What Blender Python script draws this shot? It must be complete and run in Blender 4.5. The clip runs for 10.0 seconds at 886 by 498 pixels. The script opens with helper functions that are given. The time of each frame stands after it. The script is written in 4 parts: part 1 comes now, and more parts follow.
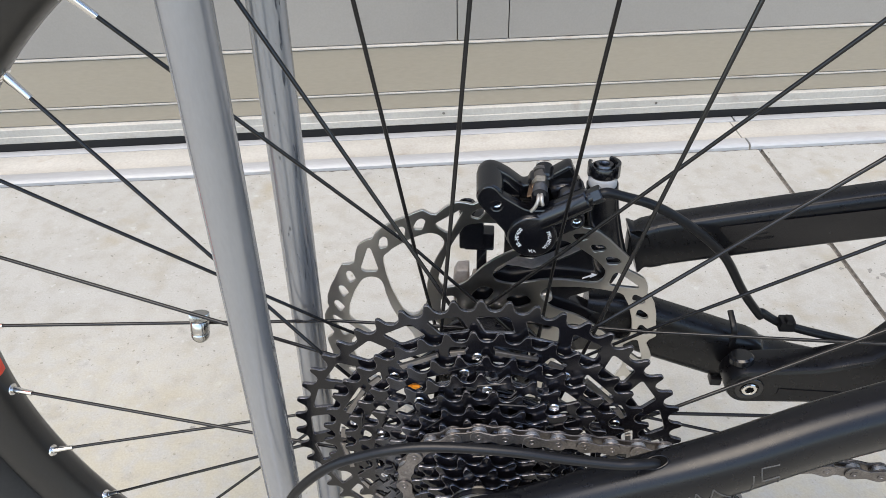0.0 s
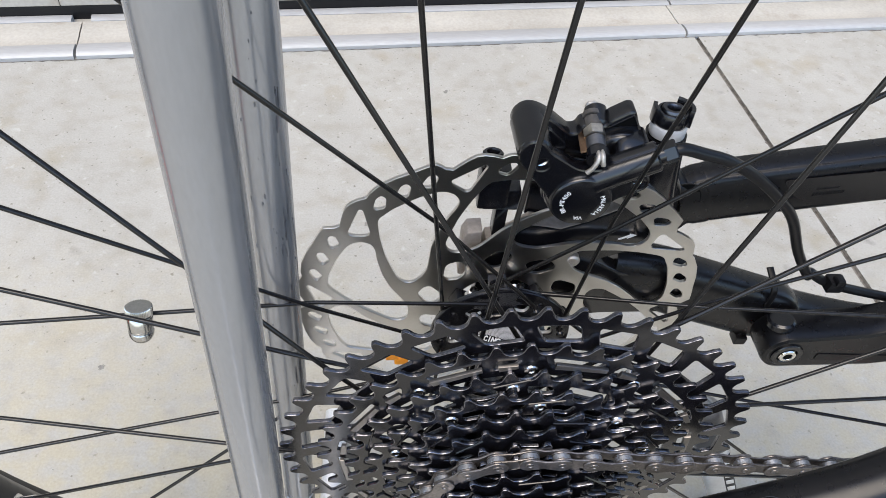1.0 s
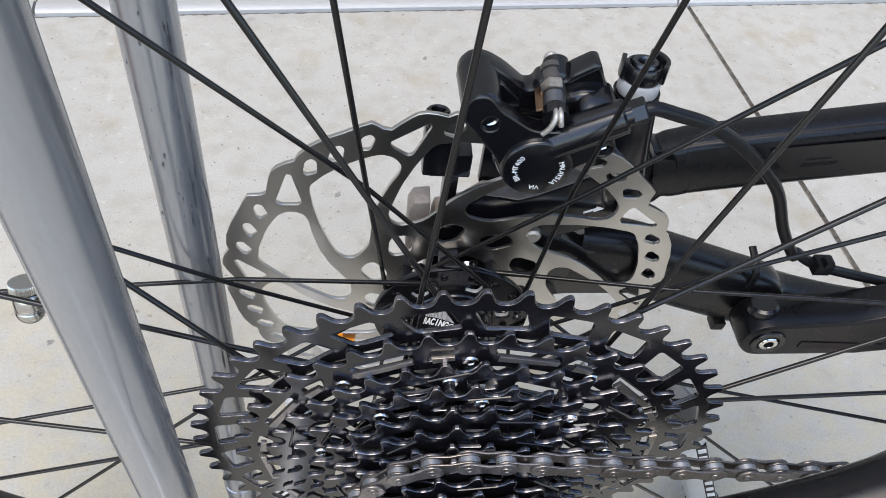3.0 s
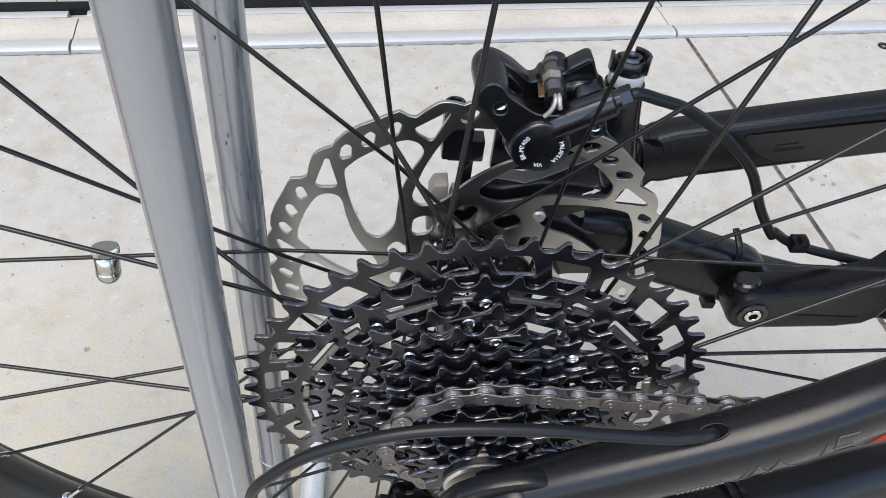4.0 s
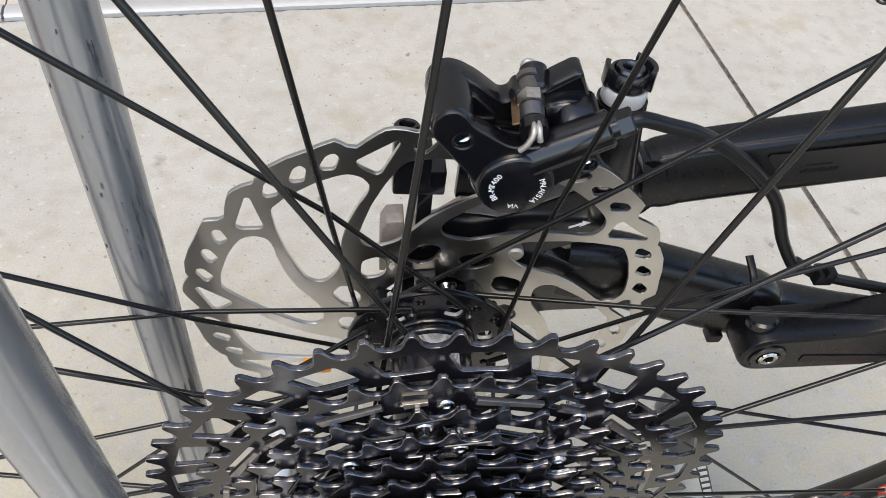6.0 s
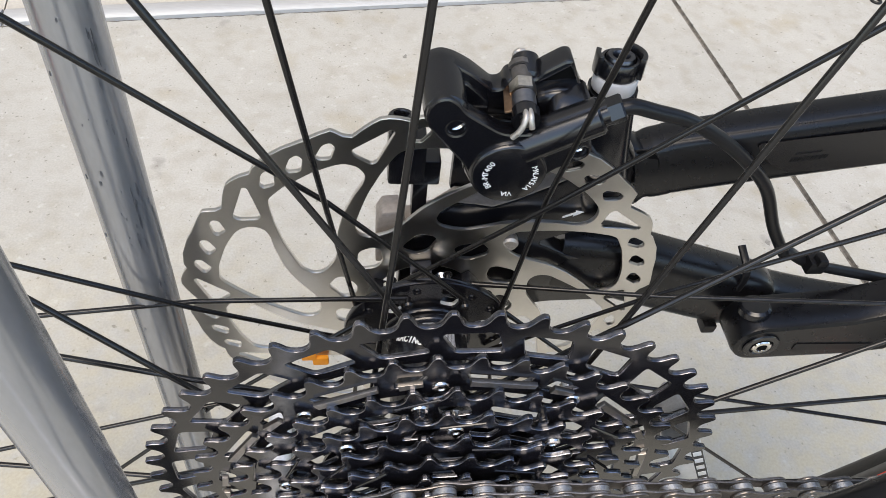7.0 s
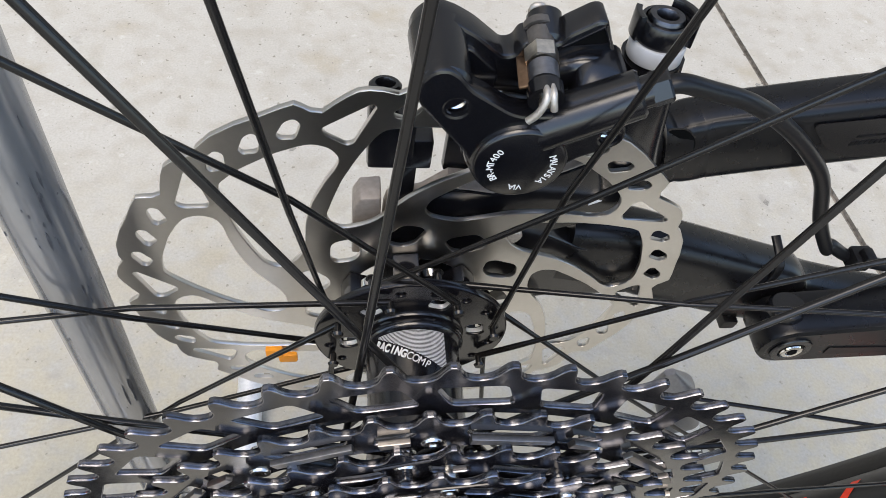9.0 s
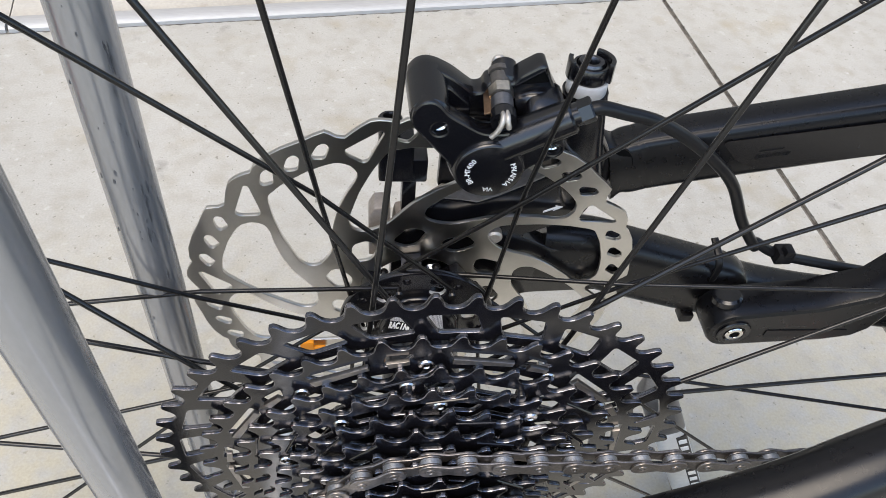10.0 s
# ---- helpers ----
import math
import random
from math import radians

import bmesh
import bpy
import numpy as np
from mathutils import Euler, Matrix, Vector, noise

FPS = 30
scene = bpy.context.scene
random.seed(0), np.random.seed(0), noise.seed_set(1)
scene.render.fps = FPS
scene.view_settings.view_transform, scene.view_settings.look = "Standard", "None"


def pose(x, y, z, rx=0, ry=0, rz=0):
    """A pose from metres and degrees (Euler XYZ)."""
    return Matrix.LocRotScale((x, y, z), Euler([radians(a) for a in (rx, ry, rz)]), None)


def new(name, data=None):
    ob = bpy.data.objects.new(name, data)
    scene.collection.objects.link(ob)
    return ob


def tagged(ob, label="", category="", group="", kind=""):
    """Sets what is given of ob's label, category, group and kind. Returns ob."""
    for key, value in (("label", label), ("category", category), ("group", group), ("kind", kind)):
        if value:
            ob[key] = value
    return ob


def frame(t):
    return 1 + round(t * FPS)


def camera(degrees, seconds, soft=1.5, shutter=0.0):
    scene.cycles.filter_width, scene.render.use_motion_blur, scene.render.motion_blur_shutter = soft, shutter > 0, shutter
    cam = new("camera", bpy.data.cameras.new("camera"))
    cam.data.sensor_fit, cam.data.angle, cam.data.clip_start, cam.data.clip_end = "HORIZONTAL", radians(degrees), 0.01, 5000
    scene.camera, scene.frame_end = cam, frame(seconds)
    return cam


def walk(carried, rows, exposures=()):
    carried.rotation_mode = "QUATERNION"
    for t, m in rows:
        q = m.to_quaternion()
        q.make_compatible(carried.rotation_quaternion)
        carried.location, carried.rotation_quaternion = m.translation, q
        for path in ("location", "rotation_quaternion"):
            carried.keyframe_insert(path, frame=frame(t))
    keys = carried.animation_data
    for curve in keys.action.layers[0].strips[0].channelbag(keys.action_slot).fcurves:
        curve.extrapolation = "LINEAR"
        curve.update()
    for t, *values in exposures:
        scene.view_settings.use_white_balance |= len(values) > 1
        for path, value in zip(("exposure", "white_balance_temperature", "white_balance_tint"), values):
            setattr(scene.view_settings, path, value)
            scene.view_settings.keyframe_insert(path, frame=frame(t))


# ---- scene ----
cam = camera(63.97, 10.0, soft=0.4, shutter=0.0)
PATH = [
    (0.0, 0.00077, -0.23801, 0.67189, 52.041, 1.040, 4.166),
    (0.2, -0.00737, -0.23436, 0.67137, 50.722, 0.791, 2.112),
    (0.5, -0.04673, -0.19728, 0.67102, 48.491, -2.397, -1.215),
    (1.0, -0.06141, -0.14306, 0.64645, 41.885, -4.454, -2.690),
    (1.5, -0.04183, -0.10597, 0.62631, 37.463, -5.211, -3.186),
    (2.0, -0.03066, -0.09155, 0.61708, 35.973, -5.404, -3.230),
    (2.2, -0.03145, -0.09504, 0.61340, 36.907, -6.113, -3.428),
    (3.3, -0.04039, -0.13165, 0.62201, 40.089, -5.170, -2.332),
    (3.5, -0.04215, -0.14090, 0.62327, 40.292, -4.938, -2.363),
    (4.0, -0.04477, -0.16956, 0.63209, 42.980, -4.646, -2.385),
    (4.5, -0.04178, -0.18921, 0.63423, 44.521, -4.080, -2.829),
    (5.0, -0.04502, -0.16110, 0.62660, 43.188, -4.766, -2.818),
    (5.5, -0.03466, -0.11313, 0.62163, 40.894, -4.959, -3.936),
    (6.0, -0.02869, -0.09730, 0.61132, 39.318, -5.026, -4.070),
    (6.2, -0.02738, -0.09758, 0.60875, 38.771, -5.179, -4.538),
    (7.3, -0.02770, -0.10776, 0.61085, 39.944, -4.754, -4.311),
    (7.5, -0.02896, -0.10917, 0.60579, 39.236, -4.972, -4.169),
    (8.0, -0.03532, -0.10063, 0.60451, 39.145, -4.924, -3.582),
    (8.5, -0.03279, -0.07441, 0.59308, 35.917, -5.955, -4.248),
    (9.0, -0.02574, -0.05878, 0.58482, 34.776, -6.728, -4.708),
    (9.5, -0.02738, -0.06641, 0.58761, 34.846, -5.803, -4.828),
    (10.0, -0.02447, -0.12059, 0.62384, 39.927, -4.521, -4.654),
]
walk(cam, [(t, pose(x, y, z, rx, ry, rz)) for t, x, y, z, rx, ry, rz in PATH], exposures=[(0.0, 1.72, 7200, 10), (2.0, 1.70, 6900, 10), (4.0, 1.78, 6950, 10), (4.5, 1.79, 7150, 10), (5.5, 1.74, 7430, 10), (7.5, 1.79, 7400, 10), (9.0, 1.79, 7250, 10), (10.0, 1.77, 7250, 10)])

# ---- light ----
SUN_HEIGHT, SUN_TURN = 66.0, 215.0  # veiled by thin cloud
world = bpy.data.worlds.new("sky")
scene.world = world
world.use_nodes = True
sky = world.node_tree.nodes.new("ShaderNodeTexSky")
sky.sky_type, sky.sun_disc = "NISHITA", False
sky.sun_elevation, sky.sun_rotation = radians(SUN_HEIGHT), radians(SUN_TURN)
sky.air_density, sky.dust_density, sky.ozone_density = 1.0, 1.0, 2.5
backing = world.node_tree.nodes["Background"]
world.node_tree.links.new(sky.outputs[0], backing.inputs[0])
backing.inputs[1].default_value = 0.15
sun = new("sun", bpy.data.lights.new("sun", "SUN"))
sun.data.energy, sun.data.angle, sun.data.color = 1.0, radians(45), (1.0, 0.92, 0.80)
sun.matrix_world = pose(0, 0, 4, 90 - SUN_HEIGHT, 0, 180 - SUN_TURN)

# ---- materials ----
def shader(name, colour, rough=0.5, metal=0.0, grain=0.0, grain_size=300.0, stain=0.0, stain_size=12.0, bump=0.0, bump_size=400.0,
           coat=0.0, stretch=(1, 1, 1), rough_vary=0.0, island=0.0, layers=(), spec=0.5, brushed=0.0, drift=None):
    """A surface whose colour and gloss vary at two scales."""
    m = bpy.data.materials.new(name)
    m.use_nodes = True
    nodes, links = m.node_tree.nodes, m.node_tree.links
    bsdf = nodes["Principled BSDF"]
    bsdf.inputs["Metallic"].default_value = metal
    bsdf.inputs["Roughness"].default_value = rough
    bsdf.inputs["Coat Weight"].default_value = coat
    bsdf.inputs["Specular IOR Level"].default_value = spec
    where = nodes.new("ShaderNodeNewGeometry")
    squash = nodes.new("ShaderNodeMapping")
    squash.inputs["Scale"].default_value = stretch
    links.new(where.outputs["Position"], squash.inputs["Vector"])

    def cloud(size, detail=4.0):
        n = nodes.new("ShaderNodeTexNoise")
        n.inputs["Scale"].default_value, n.inputs["Detail"].default_value = size, detail
        links.new(squash.outputs[0], n.inputs["Vector"])
        return n.outputs["Fac"]

    def ramp(source, low, high, a, b):
        r = nodes.new("ShaderNodeMapRange")
        r.inputs["From Min"].default_value, r.inputs["From Max"].default_value = low, high
        r.inputs["To Min"].default_value, r.inputs["To Max"].default_value = a, b
        links.new(source, r.inputs["Value"])
        return r.outputs["Result"]

    def times(a, b):
        n = nodes.new("ShaderNodeMath")
        n.operation = "MULTIPLY"
        links.new(a, n.inputs[0]), links.new(b, n.inputs[1])
        return n.outputs[0]

    fine = ramp(cloud(grain_size), 0.3, 0.7, 1 - grain, 1 + grain)
    broad = ramp(cloud(stain_size), 0.3, 0.7, 1 - stain, 1 + stain)
    factor = times(fine, broad)
    if island:
        chance = nodes.new("ShaderNodeObjectInfo")
        factor = times(factor, ramp(chance.outputs["Random"], 0, 1, 1 - island, 1 + island))
    tint = nodes.new("ShaderNodeMix")
    tint.data_type, tint.blend_type = "RGBA", "MULTIPLY"
    tint.inputs["Factor"].default_value = 1.0
    tint.inputs["A"].default_value = (*colour, 1)
    under = None
    for shade, size, low, high in layers:
        mix = nodes.new("ShaderNodeMix")
        mix.data_type = "RGBA"
        mix.inputs["A"].default_value, mix.inputs["B"].default_value = (*colour, 1), (*shade, 1)
        if under:
            links.new(under, mix.inputs["A"])
        links.new(ramp(cloud(size, 5.0), low, high, 0, 1), mix.inputs["Factor"])
        under = mix.outputs["Result"]
        links.new(under, tint.inputs["A"])
    if drift:  # speckled yellowish tone that fades out towards the building
        shade, near, far = drift
        axes = nodes.new("ShaderNodeSeparateXYZ")
        links.new(where.outputs["Position"], axes.inputs[0])
        mix = nodes.new("ShaderNodeMix")
        mix.data_type = "RGBA"
        mix.inputs["B"].default_value = (*shade, 1)
        links.new(under, mix.inputs["A"])
        links.new(times(ramp(axes.outputs["Y"], near, far, 1, 0), ramp(cloud(55.0, 6.0), 0.36, 0.60, 0.15, 1)), mix.inputs["Factor"])
        links.new(mix.outputs["Result"], tint.inputs["A"])
    links.new(factor, tint.inputs["B"])
    links.new(tint.outputs["Result"], bsdf.inputs["Base Color"])
    if rough_vary:
        links.new(ramp(cloud(grain_size * 0.3), 0.3, 0.7, rough - rough_vary, rough + rough_vary), bsdf.inputs["Roughness"])
    if brushed:
        around = nodes.new("ShaderNodeTangent")
        around.direction_type, around.axis = "RADIAL", "Y"
        bsdf.inputs["Anisotropic"].default_value = brushed
        links.new(around.outputs[0], bsdf.inputs["Tangent"])
    if bump:
        lift = nodes.new("ShaderNodeBump")
        lift.inputs["Distance"].default_value, lift.inputs["Strength"].default_value = bump, 1.0
        links.new(cloud(bump_size, 8.0), lift.inputs["Height"])
        links.new(lift.outputs[0], bsdf.inputs["Normal"])
    return m


CONCRETE = shader("concrete", (0.325, 0.318, 0.292), 0.85, grain=0.075, grain_size=420, stain=0.06, stain_size=5, bump=0.0005, bump_size=140,
                  layers=(((0.275, 0.262, 0.225), 34.0, 0.46, 0.76), ((0.275, 0.248, 0.190), 11.0, 0.58, 0.76), ((0.235, 0.228, 0.208), 16.0, 0.66, 0.73), ((0.375, 0.368, 0.345), 70.0, 0.62, 0.74),
                          ((0.17, 0.160, 0.135), 150.0, 0.655, 0.71), ((0.09, 0.084, 0.074), 240.0, 0.70, 0.735)),
                  drift=((0.350, 0.320, 0.245), 0.14, 0.48))
SCUFF = shader("dried_dirt", (0.185, 0.178, 0.162), 0.9, grain=0.25, grain_size=400)
JOINT = shader("joint_dirt", (0.115, 0.105, 0.092), 0.95, grain=0.5, grain_size=150, stain=0.3, stain_size=20, bump=0.002, bump_size=200)
TUBE = shader("grey_enamelled_steel", (0.325, 0.327, 0.335), 0.22, metal=0.65, grain=0.03, grain_size=900, stain=0.06, stain_size=40,
              rough_vary=0.02, stretch=(1, 1, 0.25))
CHIP = shader("bare_chip", (0.06, 0.06, 0.065), 0.7, grain=0.4)
COG = shader("black_coated_steel", (0.0050, 0.0048, 0.0062), 0.15, grain=0.25, grain_size=900, stain=0.25, stain_size=60, rough_vary=0.04, spec=0.42)
CARRIER = shader("black_anodised_alloy", (0.006, 0.006, 0.008), 0.18, grain=0.2, grain_size=600, rough_vary=0.04, spec=0.6)
STEEL = shader("brushed_steel", (0.62, 0.60, 0.57), 0.28, metal=1.0, grain=0.02, grain_size=500, stain=0.06, stain_size=40, brushed=0.45)
# worn steel, brightened so that its colour also carries edge glints
WORN_GLINT = shader("worn_steel_glint", (0.19, 0.19, 0.21), 0.24, metal=1.0, grain=0.3, grain_size=700, stain=0.5, stain_size=90)
NICKELBRIGHT = shader("satin_nickel", (0.52, 0.51, 0.49), 0.22, metal=1.0, grain=0.1, grain_size=800, rough_vary=0.05)
NICKEL = shader("dark_nickel", (0.26, 0.245, 0.235), 0.34, metal=1.0, grain=0.1, grain_size=900, rough_vary=0.05)
CHROME = shader("bright_nickel", (0.75, 0.73, 0.70), 0.12, metal=1.0, grain=0.06, grain_size=800, stain=0.05)
CHAIN = shader("chain_steel", (0.20, 0.182, 0.172), 0.36, metal=0.9, grain=0.25, grain_size=900, stain=0.2, stain_size=120, rough_vary=0.08, island=0.15)
ROLLER = shader("roller_steel", (0.36, 0.37, 0.39), 0.42, metal=0.9, grain=0.15, grain_size=900, island=0.15)
FRAME = shader("matt_black_paint", (0.0042, 0.0043, 0.0054), 0.29, grain=0.12, grain_size=900, stain=0.1, stain_size=30, rough_vary=0.03, bump=0.000006, bump_size=1500, spec=0.33)
GLOSS = shader("satin_black_alloy", (0.0045, 0.0045, 0.0058), 0.22, grain=0.15, grain_size=900, stain=0.1, rough_vary=0.04, spec=0.6)
RUBBER = shader("black_rubber", (0.006, 0.006, 0.007), 0.36, grain=0.2, grain_size=600, stain=0.12, stain_size=30, bump=0.00003, bump_size=900, spec=0.28)
TYRE = shader("tyre_rubber", (0.012, 0.0115, 0.011), 0.6, grain=0.2, grain_size=500, stain=0.15, stain_size=25, bump=0.0002, bump_size=300)
RIM = shader("black_rim_alloy", (0.009, 0.0085, 0.008), 0.34, grain=0.2, grain_size=700, stain=0.12, stain_size=30, rough_vary=0.06, spec=0.6)
SPOKE = shader("black_spoke", (0.008, 0.0075, 0.0075), 0.22, grain=0.2, grain_size=800, island=0.2, spec=0.38)
RED = shader("red_decal", (0.80, 0.045, 0.015), 0.40, grain=0.05, stain=0.05)
ORANGE = shader("orange_plastic", (0.95, 0.33, 0.01), 0.45, grain=0.05, stain=0.05)
WHITE = shader("white_print", (0.75, 0.75, 0.74), 0.5, grain=0.05)
FAINT = shader("grey_print", (0.055, 0.053, 0.050), 0.45, grain=0.1)
DIM = shader("dim_grey_print", (0.030, 0.029, 0.028), 0.4, grain=0.1)
DULL = shader("dull_dark_alloy", (0.11, 0.10, 0.09), 0.38, metal=0.5, grain=0.15, grain_size=700)
PRINT = shader("light_grey_print", (0.58, 0.58, 0.59), 0.4, grain=0.1)
DECAL = shader("dark_glossy_decal", (0.013, 0.0115, 0.011), 0.24, grain=0.1, spec=0.5)
# near-black colour that stands in for the shade inside openings
INNER_SHADE = shader("inner_shade", (0.002, 0.002, 0.002), 0.9, spec=0.1)
BLACKBOLT = shader("black_oxide_steel", (0.10, 0.10, 0.11), 0.3, metal=1.0, grain=0.2, grain_size=900)
WASHER = shader("pale_nylon", (0.43, 0.43, 0.425), 0.4, grain=0.05)
BRASS = shader("nickelled_brass", (0.62, 0.57, 0.50), 0.28, metal=1.0, grain=0.15, grain_size=700)
BRONZE = shader("bronze_spring", (0.26, 0.16, 0.10), 0.4, metal=1.0, grain=0.15, grain_size=700)
PINSTEEL = shader("dull_pin_steel", (0.50, 0.46, 0.41), 0.5, metal=0.8, grain=0.12, grain_size=900)
BAREALLOY = shader("bare_alloy_edge", (0.34, 0.295, 0.255), 0.5, metal=0.4, grain=0.12, grain_size=500, stain=0.15, stain_size=60)
SATIN = shader("satin_grey_alloy", (0.19, 0.19, 0.20), 0.38, metal=0.9, grain=0.1, grain_size=700)
SILVER = shader("silver_alloy", (0.66, 0.665, 0.67), 0.28, metal=0.45, grain=0.05, stain=0.08, stain_size=40)
ALLOY = shader("sill_aluminium", (0.335, 0.338, 0.338), 0.5, metal=0.1, grain=0.06, grain_size=300, stain=0.1, stain_size=6, stretch=(0.2, 1, 1), layers=(((0.29, 0.278, 0.26), 30.0, 0.62, 0.72),))
CREAM = shader("cream_strip", (0.36, 0.34, 0.30), 0.6, grain=0.08, grain_size=200, stain=0.10, stain_size=8, layers=(((0.29, 0.262, 0.22), 22.0, 0.60, 0.74),))
PANEL = shader("beige_panel", (0.275, 0.237, 0.178), 0.45, grain=0.04, grain_size=300, stain=0.06, stain_size=3, stretch=(0.2, 1, 1))
RAIL = shader("galvanised_tube", (0.62, 0.625, 0.63), 0.35, metal=0.5, grain=0.08, grain_size=500, stain=0.1, stain_size=30)
UPPER = shader("grey_beige_panel", (0.24, 0.222, 0.195), 0.4, grain=0.04, stain=0.06, stain_size=2.5)


# ---- building helpers ----
HUB = Vector((0, 0, 0.352))
FLAT = pose(0, 0, 0, 90)  # a drawing in x, y stands up: y becomes z, its front looks towards -y


def part(name, bm, material, parent=None, label="", m=None, smooth=True):
    me = bpy.data.meshes.new(name)
    if m is not None:
        bmesh.ops.transform(bm, matrix=m, verts=bm.verts)
    bmesh.ops.recalc_face_normals(bm, faces=bm.faces)
    bm.to_mesh(me)
    bm.free()
    return shared(name, me, material, parent, label, smooth=smooth)


def shared(name, me, material=None, parent=None, label="", m=None, smooth=True):
    """An object of its own on a mesh that others may use too."""
    if material is not None and not me.materials:
        me.materials.append(material)
        if smooth:
            me.shade_smooth()
            me.set_sharp_from_angle(angle=radians(38))
            if "cap" in me.attributes:  # flat sides of plates stay flat
                for mark, face in zip(me.attributes["cap"].data, me.polygons):
                    if mark.value:
                        face.use_smooth = False
    ob = new(name, me)
    ob.parent = parent
    if m is not None:
        ob.matrix_local = m
    return tagged(ob, label)


def plate(loops, thick, bevel=0.0):
    """A flat plate with holes, from loops of (x, y), as thick as said, its edges eased."""
    cu = bpy.data.curves.new("outline", "CURVE")
    cu.dimensions, cu.fill_mode = "2D", "BOTH"
    cu.extrude, cu.bevel_depth, cu.bevel_resolution = max(thick / 2 - bevel, 1e-5), bevel, 1 if bevel else 0
    cu.offset = -bevel
    for loop in loops:
        sp = cu.splines.new("POLY")
        sp.points.add(len(loop) - 1)
        for pt, (x, y) in zip(sp.points, loop):
            pt.co = (x * 100, y * 100, 0, 1)
        sp.use_cyclic_u = True
    cu.extrude *= 100
    cu.bevel_depth *= 100
    cu.offset *= 100
    ob = bpy.data.objects.new("outline", cu)
    scene.collection.objects.link(ob)
    me = bpy.data.meshes.new_from_object(ob.evaluated_get(bpy.context.evaluated_depsgraph_get()))
    bm = bmesh.new()
    bm.from_mesh(me)
    bmesh.ops.scale(bm, vec=(0.01, 0.01, 0.01), verts=bm.verts)
    bmesh.ops.remove_doubles(bm, verts=bm.verts, dist=1e-6)
    bpy.data.objects.remove(ob)
    bpy.data.curves.remove(cu)
    bpy.data.meshes.remove(me)
    bm.normal_update()
    cap = bm.faces.layers.int.new("cap")
    for f in bm.faces:
        f[cap] = int(abs(f.normal.z) > 0.999)
    return bm


def polar(r, degrees_):
    return (r * math.cos(radians(degrees_)), r * math.sin(radians(degrees_)))


def rounded(points, r, steps=4):
    """A closed outline with its corners rounded."""
    out = []
    n = len(points)
    for i in range(n):
        a, b, c = (Vector(points[j % n]) for j in (i - 1, i, i + 1))
        u, v = (a - b), (c - b)
        k = min(r, u.length * 0.45, v.length * 0.45)
        p, q = b + u.normalized() * k, b + v.normalized() * k
        for s in range(steps + 1):
            f = s / steps
            w = p * (1 - f) ** 2 + b * 2 * f * (1 - f) + q * f ** 2
            out.append((w.x, w.y))
    return out


def ring(r, n=48, x=0, y=0):
    return [(x + r * math.cos(2 * math.pi * i / n), y + r * math.sin(2 * math.pi * i / n)) for i in range(n)]


def lathe(profile, n=32, closed=False):
    """A turned shape from (radius, height) along z."""
    bm = bmesh.new()
    rows = []
    for r, h in profile:
        rows.append([bm.verts.new((r * math.cos(2 * math.pi * i / n), r * math.sin(2 * math.pi * i / n), h)) for i in range(n)] if r > 1e-6
                    else [bm.verts.new((0, 0, h))])
    pairs = list(zip(rows, rows[1:] + ([rows[0]] if closed else [])))
    if not closed:
        pairs = pairs[:len(rows) - 1]
    for a, b in pairs:
        for i in range(n):
            j = (i + 1) % n
            if len(a) == 1 and len(b) == 1:
                continue
            if len(a) == 1:
                bm.faces.new((a[0], b[i], b[j]))
            elif len(b) == 1:
                bm.faces.new((a[i], a[j], b[0]))
            else:
                bm.faces.new((a[i], a[j], b[j], b[i]))
    return bm


def rod(a, b, r, r2=None, n=12, ease=0.0):
    """A round bar from a to b with eased ends."""
    a, b = Vector(a), Vector(b)
    h = (b - a).length
    r2 = r if r2 is None else r2
    e = ease
    prof = [(0, 0), (r - e, 0), (r, e), (r2, h - e), (r2 - e, h), (0, h)] if e else [(0, 0), (r, 0), (r2, h), (0, h)]
    bm = lathe(prof, n)
    turn = (b - a).to_track_quat("Z", "Y").to_matrix().to_4x4()
    bmesh.ops.transform(bm, matrix=Matrix.Translation(a) @ turn, verts=bm.verts)
    return bm


def smooth_path(points, steps=8):
    """Points of a smooth line through the given ones."""
    pts = [Vector(p) for p in points]
    pts = [pts[0] * 2 - pts[1]] + pts + [pts[-1] * 2 - pts[-2]]
    out = []
    for i in range(1, len(pts) - 2):
        a, b, c, d = pts[i - 1:i + 3]
        for s in range(steps):
            t = s / steps
            out.append(0.5 * ((2 * b) + (c - a) * t + (2 * a - 5 * b + 4 * c - d) * t * t + (3 * b - a - 3 * c + d) * t ** 3))
    out.append(pts[-2])
    return out


def tube(points, section, steps=8, up=(0, 0, 1)):
    """A tube along points; section: for the share s of the way, (half width across, half height, squareness)."""
    line = smooth_path(points, steps) if steps > 1 else [Vector(p) for p in points]
    bm = bmesh.new()
    rows = []
    n = 20
    for k, p in enumerate(line):
        ahead = (line[min(k + 1, len(line) - 1)] - line[max(k - 1, 0)]).normalized()
        side = ahead.cross(Vector(up)).normalized()
        over = side.cross(ahead)
        w, h, sq = section(k / (len(line) - 1))
        row = []
        for i in range(n):
            a = 2 * math.pi * i / n
            c, s = math.cos(a), math.sin(a)
            e = 2.0 / sq
            row.append(bm.verts.new(p + side * (w * math.copysign(abs(c) ** e, c)) + over * (h * math.copysign(abs(s) ** e, s))))
        rows.append(row)
    for a, b in zip(rows, rows[1:]):
        for i in range(n):
            bm.faces.new((a[i], a[(i + 1) % n], b[(i + 1) % n], b[i]))
    bm.faces.new(rows[0][::-1])
    bm.faces.new(rows[-1])
    return bm


